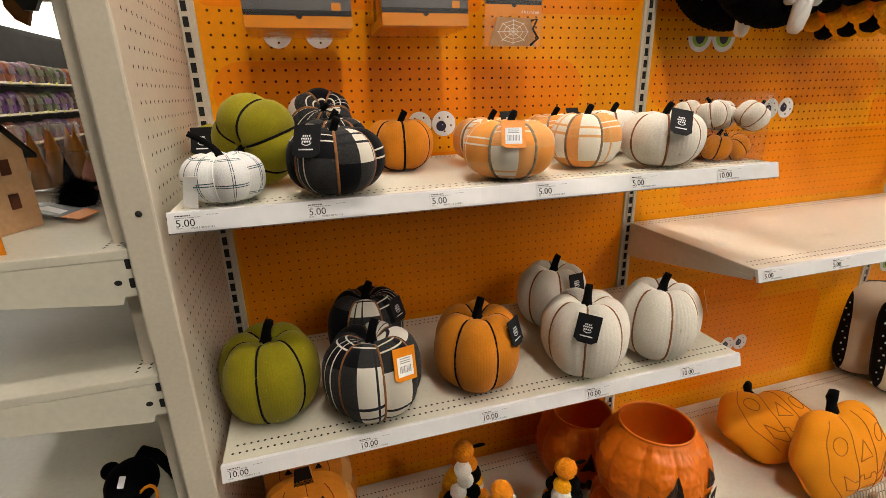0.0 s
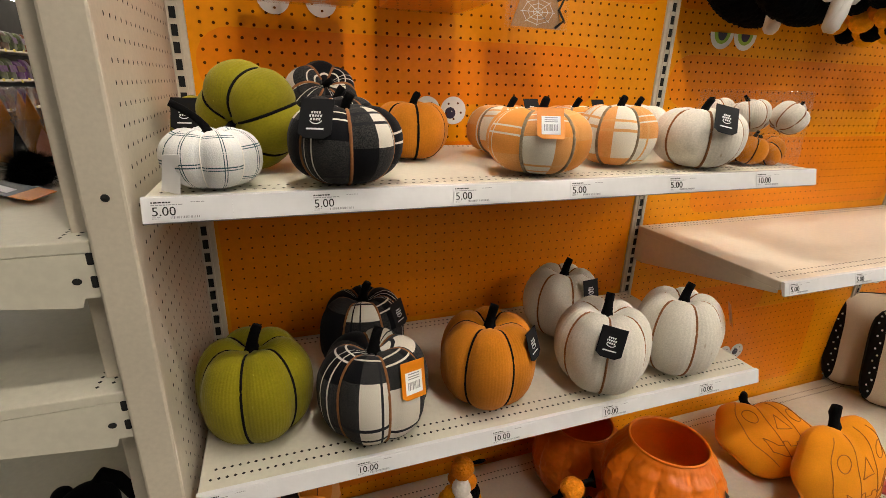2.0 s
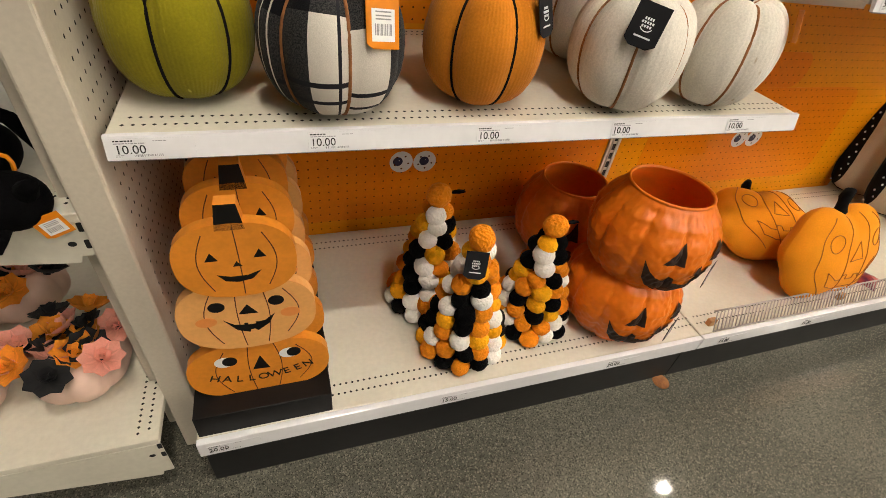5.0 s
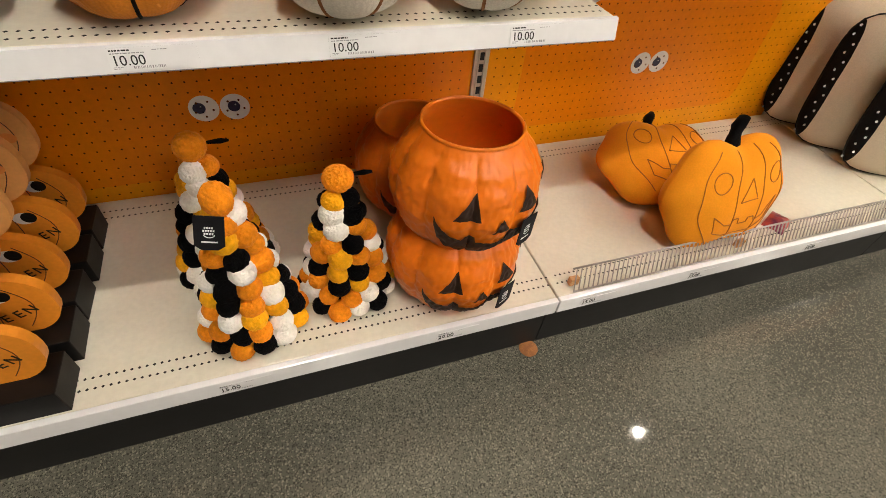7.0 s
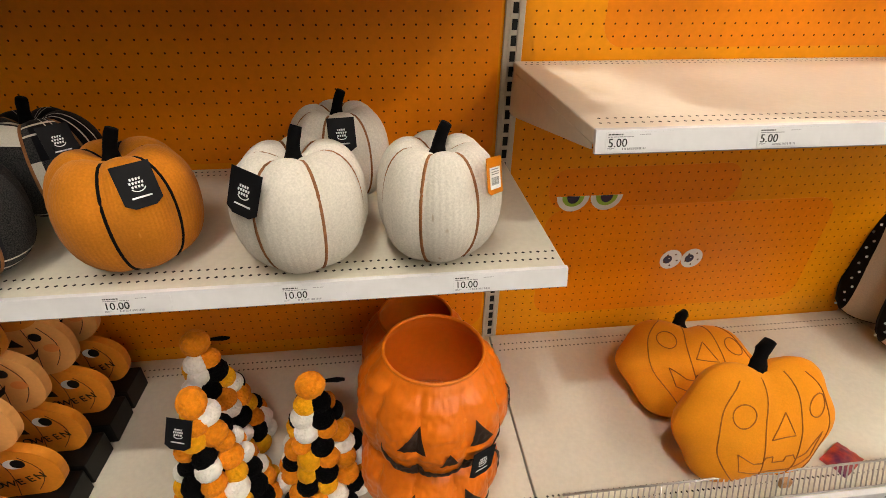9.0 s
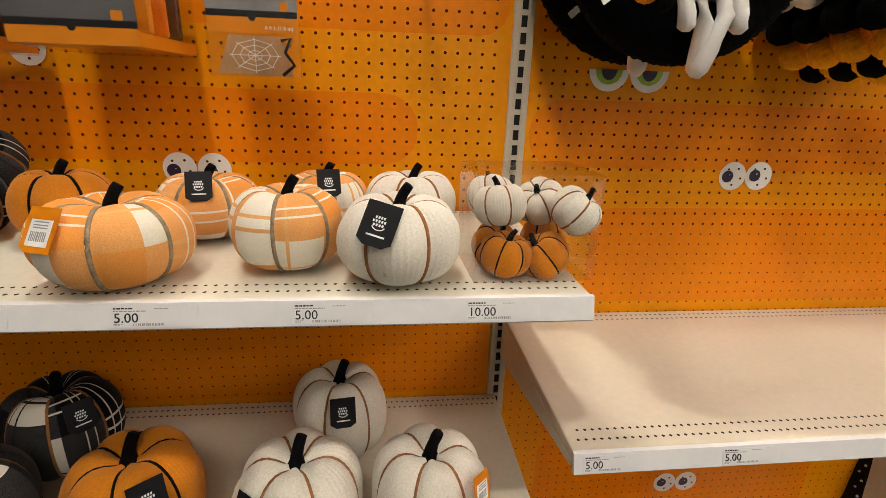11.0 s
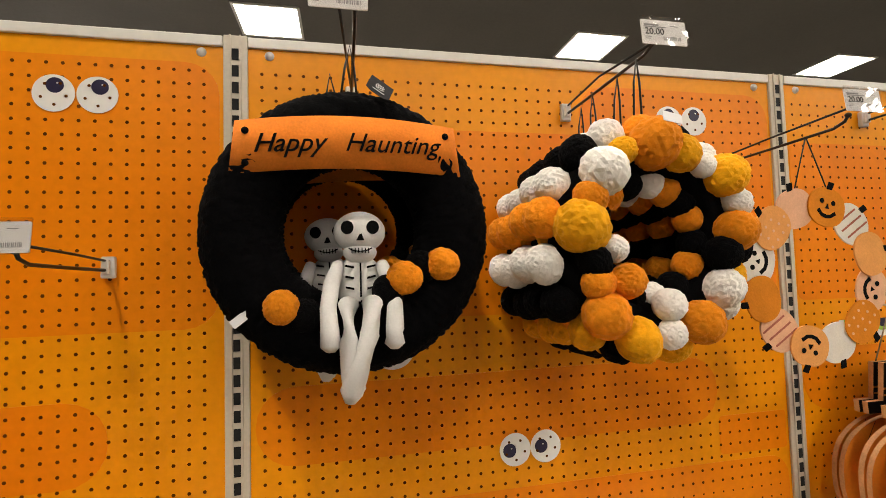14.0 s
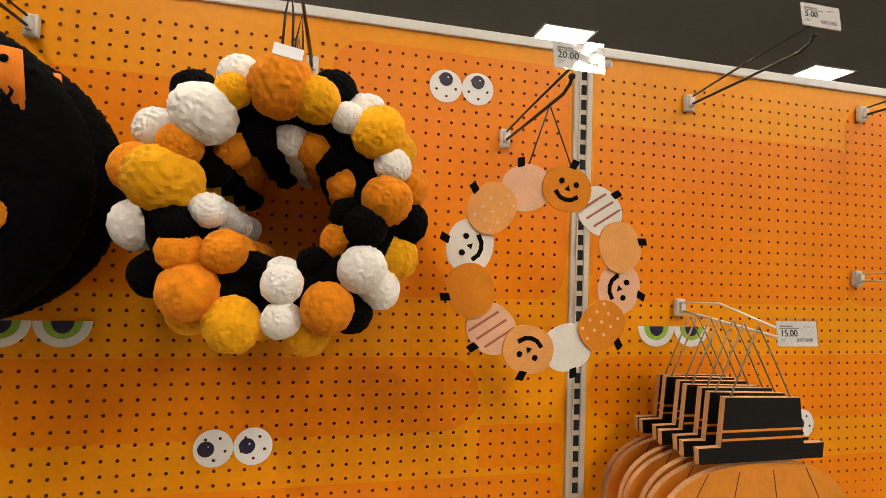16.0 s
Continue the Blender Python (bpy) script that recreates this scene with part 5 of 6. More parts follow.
def doll_mesh():
    """The stuffed skeleton: one mesh, white cloth with black felt marks."""
    g = Geo()

    def blob(c, rx, ry, rz, n=20, m=12, mi=0, flat=0.0):
        vs = []
        for j in range(m + 1):
            th = math.pi * j / m
            for i in range(n):
                a = 2 * math.pi * i / n
                w = 1.0 - (flat if math.cos(th) < -0.1 else 0.0) * abs(math.cos(th))
                vs.append((c[0] + rx * w * math.sin(th) * math.cos(a), c[1] + ry * math.sin(th) * math.sin(a), c[2] + rz * math.cos(th)))
        g.add(vs, [(j * n + i, j * n + (i + 1) % n, (j + 1) * n + (i + 1) % n, (j + 1) * n + i) for j in range(m) for i in range(n)], mi, True)
    blob((0, 0, 0.112), 0.037, 0.024, 0.030)
    blob((0, -0.002, 0.083), 0.024, 0.018, 0.016)
    blob((0, 0.004, 0.038), 0.034, 0.018, 0.042, flat=-0.1)
    for s in (-1, 1):
        tube(g, [(s * 0.030, -0.002, 0.066), (s * 0.040, -0.026, 0.038), (s * 0.044, -0.046, 0.008), (s * 0.042, -0.058, -0.022), (s * 0.041, -0.061, -0.040), (s * 0.041, -0.061, -0.047)], [0.009, 0.0115, 0.011, 0.0125, 0.0135, 0.006], 12)
    tube(g, [(0.012, 0.0, 0.008), (0.014, -0.050, 0.012), (0.008, -0.076, -0.025), (-0.006, -0.074, -0.070), (-0.016, -0.069, -0.098), (-0.018, -0.068, -0.111)], [0.012, 0.0135, 0.0125, 0.013, 0.015, 0.007], 12)
    tube(g, [(-0.014, 0.0, 0.008), (-0.018, -0.048, 0.012), (-0.018, -0.068, -0.035), (-0.016, -0.062, -0.075), (-0.012, -0.058, -0.098), (-0.012, -0.057, -0.109)], [0.012, 0.0135, 0.0125, 0.013, 0.015, 0.007], 12)

    def mark(outline, y):
        prism(g, outline, y, y + 0.003, 1)
    for s in (-1, 1):
        mark(disc(s * 0.0175, 0.117, 0.0088, 0.0095, 18), -0.0235)
        for k in range(3):
            z = 0.060 - 0.015 * k
            mark([(s * 0.009, z), (s * 0.021, z + 0.0025), (s * 0.021, z + 0.0055), (s * 0.009, z + 0.003)], -0.0145)
    mark([(-0.0055, 0.099), (0.0055, 0.099), (0.001, 0.111)], -0.0235)
    mark(ribbon([(-0.016, 0.088), (-0.008, 0.0845), (0.0, 0.0835), (0.008, 0.0845), (0.016, 0.088)], 0.0016), -0.0225)
    for k in range(6):
        x = -0.0115 + 0.0046 * k
        mark([(x - 0.0006, 0.081), (x + 0.0006, 0.081), (x + 0.0006, 0.0885), (x - 0.0006, 0.0885)], -0.0226)
    mark([(-0.0012, 0.020), (0.0012, 0.020), (0.0012, 0.068), (-0.0012, 0.068)], -0.0165)
    return g.mesh("skeleton_doll", [WHITEFELT, BLACKFELT])


DOLL = doll_mesh()


def plush_ring(R, r, seed, nu=150, nv=40, fuzz=0.004):
    rnd = random.Random(seed)
    vs = []
    for i in range(nu):
        a = 2 * math.pi * i / nu
        for j in range(nv):
            b = 2 * math.pi * j / nv
            q = r + rnd.uniform(-fuzz * 0.5, fuzz)
            vs.append(((R + q * math.cos(b)) * math.cos(a), q * 1.05 * math.sin(b), (R + q * math.cos(b)) * math.sin(a)))
    fs = [(i * nv + j, i * nv + (j + 1) % nv, ((i + 1) % nu) * nv + (j + 1) % nv, ((i + 1) % nu) * nv + j) for i in range(nu) for j in range(nv)]
    return Geo().add(vs, fs, 0, True)


def haunt_wreath(at, doll_x=0.013):
    t = thing("skeleton_wreath", at, "black plush wreath with a skeleton doll and orange banner", "wreath", "skeleton wreaths")
    part("ring", plush_ring(0.152, 0.054, 5, 280, 64, 0.0035), BLACKFUR, t, "fuzzy black plush ring")
    n = 20
    g = Geo()
    vs = []
    for k in range(2):
        for j in range(2):
            for i in range(n + 1):
                s = i / n
                x = -0.150 + 0.300 * s
                x += (0.008 if j == 0 else 0.0) * (-1 if s < 0.5 else 1) * abs(2 * s - 1)
                vs.append((x, -0.070 + 0.018 * (2 * s - 1) ** 2 + 0.003 * k, 0.074 + 0.072 * j + 0.006 * math.sin(math.pi * s)))
    m = n + 1
    fs = [(i, i + 1, m + i + 1, m + i) for i in range(n)] + [(2 * m + i, 3 * m + i, 3 * m + i + 1, 2 * m + i + 1) for i in range(n)]
    fs += [(i, 2 * m + i, 2 * m + i + 1, i + 1) for i in range(n)] + [(m + i, m + i + 1, 3 * m + i + 1, 3 * m + i) for i in range(n)]
    fs += [(0, m, 3 * m, 2 * m), (n, 2 * m + n, 3 * m + n, m + n)]
    g.add(vs, fs, 0, True)
    b = part("banner", g, BANNER, t, "orange felt banner")
    lettering("word", "Happy", 0.036, BLACKFELT, b, pose(-0.080, -0.0690, 0.102, 0, 0, -9), shear=0.35, thick=0.001)
    lettering("word", "Haunting", 0.036, BLACKFELT, b, pose(0.058, -0.0702, 0.103, 0, 0, 5), shear=0.35, thick=0.001)
    for sx in (-0.136, 0.136):
        for sz in (0.088, 0.132):
            part("button", lathe(Geo(), [(0.0001, 0.003), (0.004, 0.002), (0.005, 0.0)], 12), BLACKFELT, b, at=pose(sx, -0.0565, sz, 90))
    part("skeleton_doll", DOLL, None, t, "white stuffed skeleton doll", pose(doll_x, -0.014, -0.116) @ Matrix.Diagonal((1.02, 1.0, 1.02, 1)))
    rnd = random.Random(4)
    for x, z in ((-0.092, -0.104), (0.072, -0.070), (0.126, -0.052)):
        pom(t, "o", (x, -0.058, z), 0.0245, rnd)
    for x, z in ((0.098, -0.055), (-0.062, -0.118), (0.05, -0.09)):
        pom(t, "k", (x, -0.046, z), 0.024, rnd)
    part("hang_loop", tube(Geo(), [(-0.012, 0, 0.195), (-0.004, 0, 0.25), (0.004, 0, 0.285), (0.010, 0, 0.25), (0.014, 0, 0.195)], 0.0018, 6), WIREBLK, t)
    part("fibre_label", prism(Geo(), rounded(-0.016, 0.016, -0.006, 0.006, 0.002), -0.0006, 0.0004), PAPER, t, "small white woven label", pose(-0.142, -0.050, -0.116, 0, -38, 0))
    card_tag(t, pose(0.045, -0.040, 0.205, -40, 30, 10), True, 0.9)
    return t


hw = haunt_wreath(pose(1.421, -0.216, 1.773))
haunt_wreath(pose(1.408, -0.092, 1.780, 0, -4, 0), -0.024)


# the pom-poms of the wreath's face: degrees round, distance from the middle and radius in millimetres, colour
FACE = ((89, 142, 40, "o"), (71, 136, 30, "y"), (53, 138, 20, "w"), (38, 155, 34, "y"), (21, 152, 23, "w"), (4, 137, 33, "o"), (-13, 114, 29, "k"),
        (-36, 134, 31, "w"), (-62, 145, 34, "o"), (-84, 144, 23, "w"), (-82, 101, 25, "w"), (-105, 154, 33, "y"), (-129, 142, 37, "o"), (-130, 82, 26, "o"),
        (-147, 119, 25, "o"), (-163, 111, 27, "k"), (-168, 74, 21, "w"), (172, 123, 41, "y"), (151, 122, 27, "o"), (130, 129, 39, "w"), (112, 139, 22, "y"))
RIM = ((150, "w"), (108, "w"), (128, "k"), (168, "o"), (192, "w"), (214, "k"), (235, "y"), (253, "k"), (67, "k"), (50, "w"), (29, "y"), (12, "o"), (-5, "k"), (-21, "y"), (-38, "w"), (-54, "k"), (-75, "y"), (88, "o"))
BORE = ((107, "k"), (80, "w"), (60, "o"), (40, "k"), (21, "o"), (-5, "k"), (-28, "o"), (-57, "k"), (-84, "w"), (-108, "k"), (153, "k"), (131, "o"), (190, "k"), (222, "k"))


def pom_wreath(at):
    t = thing("pom_pom_wreath", at, "wreath of orange, white and black yarn pom-poms", "wreath", "pom-pom wreaths")
    part("ring", plush_ring(0.126, 0.030, 9, 60, 14, 0.003), BLACKFUR, t, "black ring core")
    rnd = random.Random(21)

    def put(deg, rad, y, r, c):
        a = radians(deg)
        pom(t, c, (rad * math.cos(a), y, rad * math.sin(a)), r, rnd)
    for deg, rad, r, c in FACE:
        put(deg, rad / 1000, -0.036, r / 1000, c)
    for deg, c in RIM:
        put(deg, 0.168, 0.004 + rnd.uniform(-0.004, 0.004), 0.030, c)
    for deg, c in BORE:
        put(deg, 0.090, 0.002, 0.025, c)
    part("hang_loop", tube(Geo(), [(-0.006, 0, 0.16), (-0.002, 0, 0.25), (0.004, 0, 0.29), (0.008, 0, 0.25), (0.010, 0, 0.16)], 0.0018, 6), WIREBLK, t)
    return t


pw = pom_wreath(pose(1.868, -0.275, 1.752))
for k in range(1, 4):
    copy_thing(pw, pose(1.866 + 0.003 * k, -0.275 + 0.067 * k, 1.752 - 0.003 * k, 0, (0, 1.5, -1, 1)[k], 0))
part("fibre_label", prism(Geo(), rounded(-0.017, 0.017, -0.008, 0.008, 0.002), -0.0008, 0.0002), PAPER, pw, "white and orange folded label", pose(0.012, -0.066, 0.172, -15, 8, 5))


def felt_garland(at):
    t = thing("felt_garland", at, "ring garland of flat felt pumpkin faces", "garland")
    kinds = [("pink", FELTPK), ("face", FELTOR), ("stripe", FELTW), ("plain", FELTPE), ("face", FELTPK), ("dots", FELTOR), ("plain", FELTW), ("face", FELTPE), ("stripe", FELTPK), ("plain", FELTOR), ("face", FELTW), ("dots", FELTPE)]
    for i, (kind, material) in enumerate(kinds):
        a = radians(107 - 30 * i)
        m = pose(0.131 * math.cos(a), -0.0042 * (i % 2), 0.131 * math.sin(a)) @ Matrix.Rotation(-(a - math.pi / 2), 4, "Y")
        b = part("felt_pumpkin", prism(Geo(), [(math.copysign(abs(math.cos(q)) ** 0.9, math.cos(q)) * 0.042, math.copysign(abs(math.sin(q)) ** 0.9, math.sin(q)) * 0.037) for q in [2 * math.pi * k / 28 for k in range(28)]], -0.0015, 0.0015), material, t, f"{'pink' if material is FELTPK else 'orange' if material is FELTOR else 'white' if material is FELTW else 'peach'} felt pumpkin", m)
        part("stem", prism(Geo(), [(-0.006, 0.034), (0.006, 0.034), (0.010, 0.048), (-0.002, 0.049)], -0.0024, -0.0008), BLACKFELT, b)
        if kind == "stripe":
            for x in (-0.018, 0.0, 0.018):
                part("stripe", prism(Geo(), ribbon([(x - 0.008, -0.026), (x + 0.006, 0.028)], 0.0035), -0.0023, -0.0016), FELTRED, b)
        elif kind == "dots":
            for k in range(11):
                x, z = -0.027 + 0.018 * (k % 4), -0.022 + 0.017 * (k // 4)
                part("dot", prism(Geo(), disc(x + 0.006 * (k // 4 % 2), z, 0.0028, 0.0028, 8), -0.0022, -0.0016), FELTPK, b)
        elif kind == "face":
            turn = -1 if i in (7,) else 1
            for s in (-1, 1):
                part("eye", prism(Geo(), disc(s * 0.013, 0.010, 0.0048, 0.0048, 12), -0.0023, -0.0016), BLACKFELT, b)
            part("nose", prism(Geo(), [(-0.005, -0.003), (0.005, -0.003), (0.0, 0.006)], -0.0023, -0.0016), BLACKFELT, b)
            part("mouth", prism(Geo(), ribbon([(-0.020, -0.008), (-0.010, -0.016), (0.0, -0.018), (0.010, -0.016), (0.020, -0.008)], 0.007), -0.0023, -0.0016), BLACKFELT, b)
    for x0 in (-0.036, 0.040):
        part("hang_cord", tube(Geo(), [(x0, 0, 0.160), (-0.002, 0, 0.262)], 0.0013, 6), WIREBLK, t)
    return t


felt_garland(pose(2.270, -0.212, 1.684))


def hat_sign(at):
    t = thing("hat_pumpkin_sign", at, "wooden pumpkin face sign in a black top hat", "wooden sign", "hanging pumpkin signs")
    out = [(math.copysign(abs(math.cos(q)) ** 0.8, math.cos(q)) * 0.195, -0.135 + math.copysign(abs(math.sin(q)) ** 0.8, math.sin(q)) * 0.125) for q in [2 * math.pi * k / 44 for k in range(44)]]
    b = part("pumpkin_board", prism(Geo(), out, -0.0055, 0.0055, 0, 1), [WOODO, WOODE], t, "orange painted board with a sawn edge")
    for s in (-0.75, -0.3, 0.2, 0.7):
        part("groove", prism(Geo(), ribbon([(0.195 * s * (0.7 + 0.3 * math.cos(math.pi * (k / 12 - 0.5))), -0.245 + 0.222 * k / 12) for k in range(13)], 0.0016), -0.0061, -0.0057), WOODD, b)
    for s in (-1, 1):
        part("eye", prism(Geo(), disc(s * 0.072, -0.105, 0.024, 0.028), -0.0062, -0.0057), WOODB, b)
        part("glint", prism(Geo(), ribbon([(s * 0.072 + 0.018 * math.cos(radians(q)), -0.105 + 0.022 * math.sin(radians(q))) for q in range(-70, 60, 18)], 0.004), -0.0068, -0.0063), PAPER, b)
    part("nose", prism(Geo(), [(-0.02, -0.155), (0.02, -0.155), (0.0, -0.11)], -0.0062, -0.0057), WOODB, b)
    part("mouth", prism(Geo(), [(-0.10, -0.165), (-0.05, -0.19), (0.0, -0.198), (0.05, -0.19), (0.10, -0.165), (0.06, -0.215), (0.0, -0.228), (-0.06, -0.215)], -0.0062, -0.0057), WOODB, b)
    h = part("hat", prism(Geo(), [(-0.125, -0.004), (0.125, -0.004), (0.127, 0.022), (0.084, 0.022), (0.076, 0.100), (-0.076, 0.104), (-0.084, 0.022), (-0.127, 0.022)], -0.0115, 0.0, 0, 1), [WOODB, WOODE], t, "black top hat")
    for z in (0.032, 0.046):
        part("hat_band", prism(Geo(), [(-0.082, z), (0.082, z), (0.0815, z + 0.004), (-0.0815, z + 0.004)], -0.0121, -0.0117), WOODO, h)
    for s in (-1, 1):
        part("twine", tube(Geo(), [(s * 0.062, -0.005, 0.100), (s * 0.03, -0.003, 0.165), (0.0, 0.0, 0.224)], 0.0017, 5), ROPE, t)
    return t


hs = hat_sign(pose(2.662, -0.222, 1.375))
for k in range(1, 7):
    copy_thing(hs, pose(2.662 + (0.002, -0.003)[k % 2], -0.222 + 0.028 * k, 1.375 + 0.001 * (k % 3), 0, 0, (1, -1.5)[k % 2]))


# packaged garlands
def picture_card(parent, w, z0, z1, y, flags, print_of=None):
    top, foot = z1 - 0.25 * (z1 - z0), z0 + 0.17 * (z1 - z0)
    part("header", prism(Geo(), [(-w, top + 0.0002), (w, top + 0.0002), (w, z1), (-w, z1)], y, y + 0.0006), PHOTOD, parent, "black printed header")
    ph = part("photo", prism(Geo(), [(-w, foot + 0.0002), (w, foot + 0.0002), (w, top), (-w, top)], y, y + 0.0006), print_of or PHOTO, parent, "grey printed photograph of a garland")
    part("footer", prism(Geo(), [(-w, z0), (w, z0), (w, foot), (-w, foot)], y, y + 0.0006), CARDO, parent, "orange printed footer")
    part("footer_emblem", prism(Geo(), disc(0, foot, 0.006, 0.006, 16), y - 0.0010, y - 0.0007), PHOTOD, parent)
    mid = (z0 + z1) / 2
    n = 13
    for k in range(n):
        s = 2 * k / (n - 1) - 1
        x, z = s * w * 0.86, mid + 0.012 * s * s + 0.004
        o = [(x - 0.0045, z), (x + 0.0045, z), (x, z - 0.010)] if flags else disc(x, z, 0.0024, 0.0024, 8)
        part("pennant" if flags else "bead", prism(Geo(), o, y - 0.0006, y - 0.0001), (PHOTOD, CARDO, PAPER)[k % 3] if flags else PHOTOD, ph)
    part("table_print", prism(Geo(), [(-w, foot + 0.0002), (w, foot + 0.0002), (w, foot + 0.010), (-w, foot + 0.010)], y - 0.0006, y - 0.0001), PHOTOD, ph)
    part("mug_print", prism(Geo(), rounded(w * 0.62, w * 0.8, foot + 0.0102, foot + 0.024, 0.002), y - 0.0006, y - 0.0001), CARDO, ph)
    part("emblem", prism(Geo(), disc(0, z1 - 0.125 * (z1 - z0), 0.012, 0.009), y - 0.0006, y - 0.0001), PAPER, parent, "small pale emblem")


def garland_box(at, w, z0, z1, deep, label):
    t = thing("garland_box", at, label, "boxed garland", "boxed garlands")
    picture_card(t, w, z0 + 0.004, z1, -0.001, False, PHOTOB)
    g = Geo()
    box(g, -w, w, 0.0005, deep, z0 + 0.004, z0 + 0.024)
    part("tray", g, CARDO, t, "orange card tray")
    g = Geo()
    box(g, -w - 0.002, w + 0.002, -0.004, deep + 0.002, z0, z1 + 0.034, 0.003)
    part("clear_cover", g, FILM, t, "clear glossy plastic cover")
    rnd = random.Random(int(w * 5000))
    for k in range(7):
        pom(t, rnd.choice("okw"), (-w * 0.75 + 1.5 * w * k / 6, 0.03 + 0.02 * (k % 2), z1 + 0.006 + 0.008 * (k % 2)), 0.014, rnd)
    for k in range(1, 4):
        g = Geo()
        box(g, -w + 0.004, w - 0.004, deep * k / 4, deep * k / 4 + 0.012, z0 + 0.026, z1 - 0.004, 0.004)
        part("garland_coil", g, (CARDO, BANNER, PHOTOD)[k - 1], t)
    part("hang_tab", prism(Geo(), rounded(-0.02, 0.02, z1 + 0.034, z1 + 0.060, 0.004), 0.03, 0.031), ACRYL, t)
    return t


garland_box(pose(0.236, -0.224, 1.548), 0.101, 0.0, 0.130, 0.17, "clear boxed bead garland with a photo card")
garland_box(pose(0.492, -0.218, 1.556, 0, 0, -2), 0.092, 0.0, 0.145, 0.20, "clear boxed bell garland with a photo card")
t = thing("banner_bag", pose(0.727, -0.142, 1.525), "flat bag with a printed pennant banner card", "bagged banner", "bagged banners")
picture_card(t, 0.072, 0.068, 0.210, -0.001, True)
lettering("length", "6 ft L (1.8 m)", 0.0085, PAPER, t, pose(0.042, -0.0018, 0.074))
part("web_panel", prism(Geo(), [(-0.062, 0.004), (0.060, 0.002), (0.046, 0.064), (-0.040, 0.066)], 0.0, 0.003), WOODE, t, "brown felt pennant with a pale web")
for k in range(8):
    a = math.pi * k / 4
    part("web_thread", prism(Geo(), ribbon([(0, 0.034), (0.030 * math.cos(a) * 1.4, 0.034 + 0.028 * math.sin(a))], 0.0011), -0.0006, -0.0001), PAPER, t)
for q in (0.3, 0.62, 0.95):
    part("web_thread", prism(Geo(), ribbon([(0.04 * q * math.cos(math.pi * k / 4), 0.034 + 0.026 * q * math.sin(math.pi * k / 4)) for k in range(9)], 0.0011), -0.0006, -0.0001), PAPER, t)
part("black_ribbon", tube(Geo(), [(0.044, -0.003, 0.004), (0.064, -0.004, 0.020), (0.050, -0.003, 0.040), (0.060, -0.004, 0.062), (0.044, -0.003, 0.058)], 0.003, 6), WIREBLK, t)
part("film", prism(Geo(), [(-0.074, 0.0), (0.074, 0.0), (0.074, 0.218), (-0.074, 0.218)], -0.0045, 0.006), FILM, t, "clear film bag")

# ---- goods on the end display ----
def cat_mesh():
    g = Geo()

    def blob(c, r, sx=1, sy=1, sz=1, n=24, m=14):
        vs = [(c[0] + r * sx * math.sin(math.pi * j / m) * math.cos(2 * math.pi * i / n), c[1] + r * sy * math.sin(math.pi * j / m) * math.sin(2 * math.pi * i / n), c[2] + r * sz * math.cos(math.pi * j / m)) for j in range(m + 1) for i in range(n)]
        g.add(vs, [(j * n + i, j * n + (i + 1) % n, (j + 1) * n + (i + 1) % n, (j + 1) * n + i) for j in range(m) for i in range(n)], 0, True)
    blob((0, 0, 0), 0.052, 1.05, 1.2, 0.95)
    blob((-0.055, 0.045, 0.008), 0.020)
    blob((-0.03, -0.04, -0.018), 0.030, 1, 1.2, 0.8)
    blob((0.062, -0.110, -0.024), 0.047, 1.15, 0.95, 1.0)
    for s, tip in (((0.095, -0.125, 0.0), (0.122, -0.138, 0.030)), ((0.045, -0.145, -0.055), (0.048, -0.170, -0.078))):
        tube(g, [s, [(a + b) / 2 for a, b in zip(s, tip)], tip], [0.018, 0.011, 0.002], 10)
    tube(g, [(0.010, 0.035, 0.030), (0.025, 0.035, 0.052), (0.050, 0.025, 0.045), (0.085, 0.0, 0.010), (0.112, -0.025, -0.028), (0.130, -0.040, -0.040)], [0.013, 0.013, 0.012, 0.012, 0.012, 0.009], 12)
    return g


t = thing("plush_cat", pose(-0.180, -0.385, 0.715) @ Matrix.Diagonal((0.86, 0.86, 0.86, 1)), "black plush cat lying over the shelf edge", "plush toy")
part("body", cat_mesh(), BLACKFUR, t)
part("collar", tube(Geo(), [(0.040 + 0.034 * math.cos(a) * 0.8, -0.066 + 0.02 * math.sin(a), -0.014 + 0.034 * math.sin(a + 0.5)) for a in [2 * math.pi * k / 16 for k in range(17)]], 0.0035, 6), TAGORANGE, t, "orange collar")
part("fibre_label", prism(Geo(), rounded(-0.006, 0.006, -0.012, 0.012, 0.002), -0.001, 0.001), PAPER, t, at=pose(0.002, -0.050, 0.046, -40, 15, 0))
card_tag(t, pose(0.108, -0.128, -0.062, 10, -14, 15), False, 0.95)


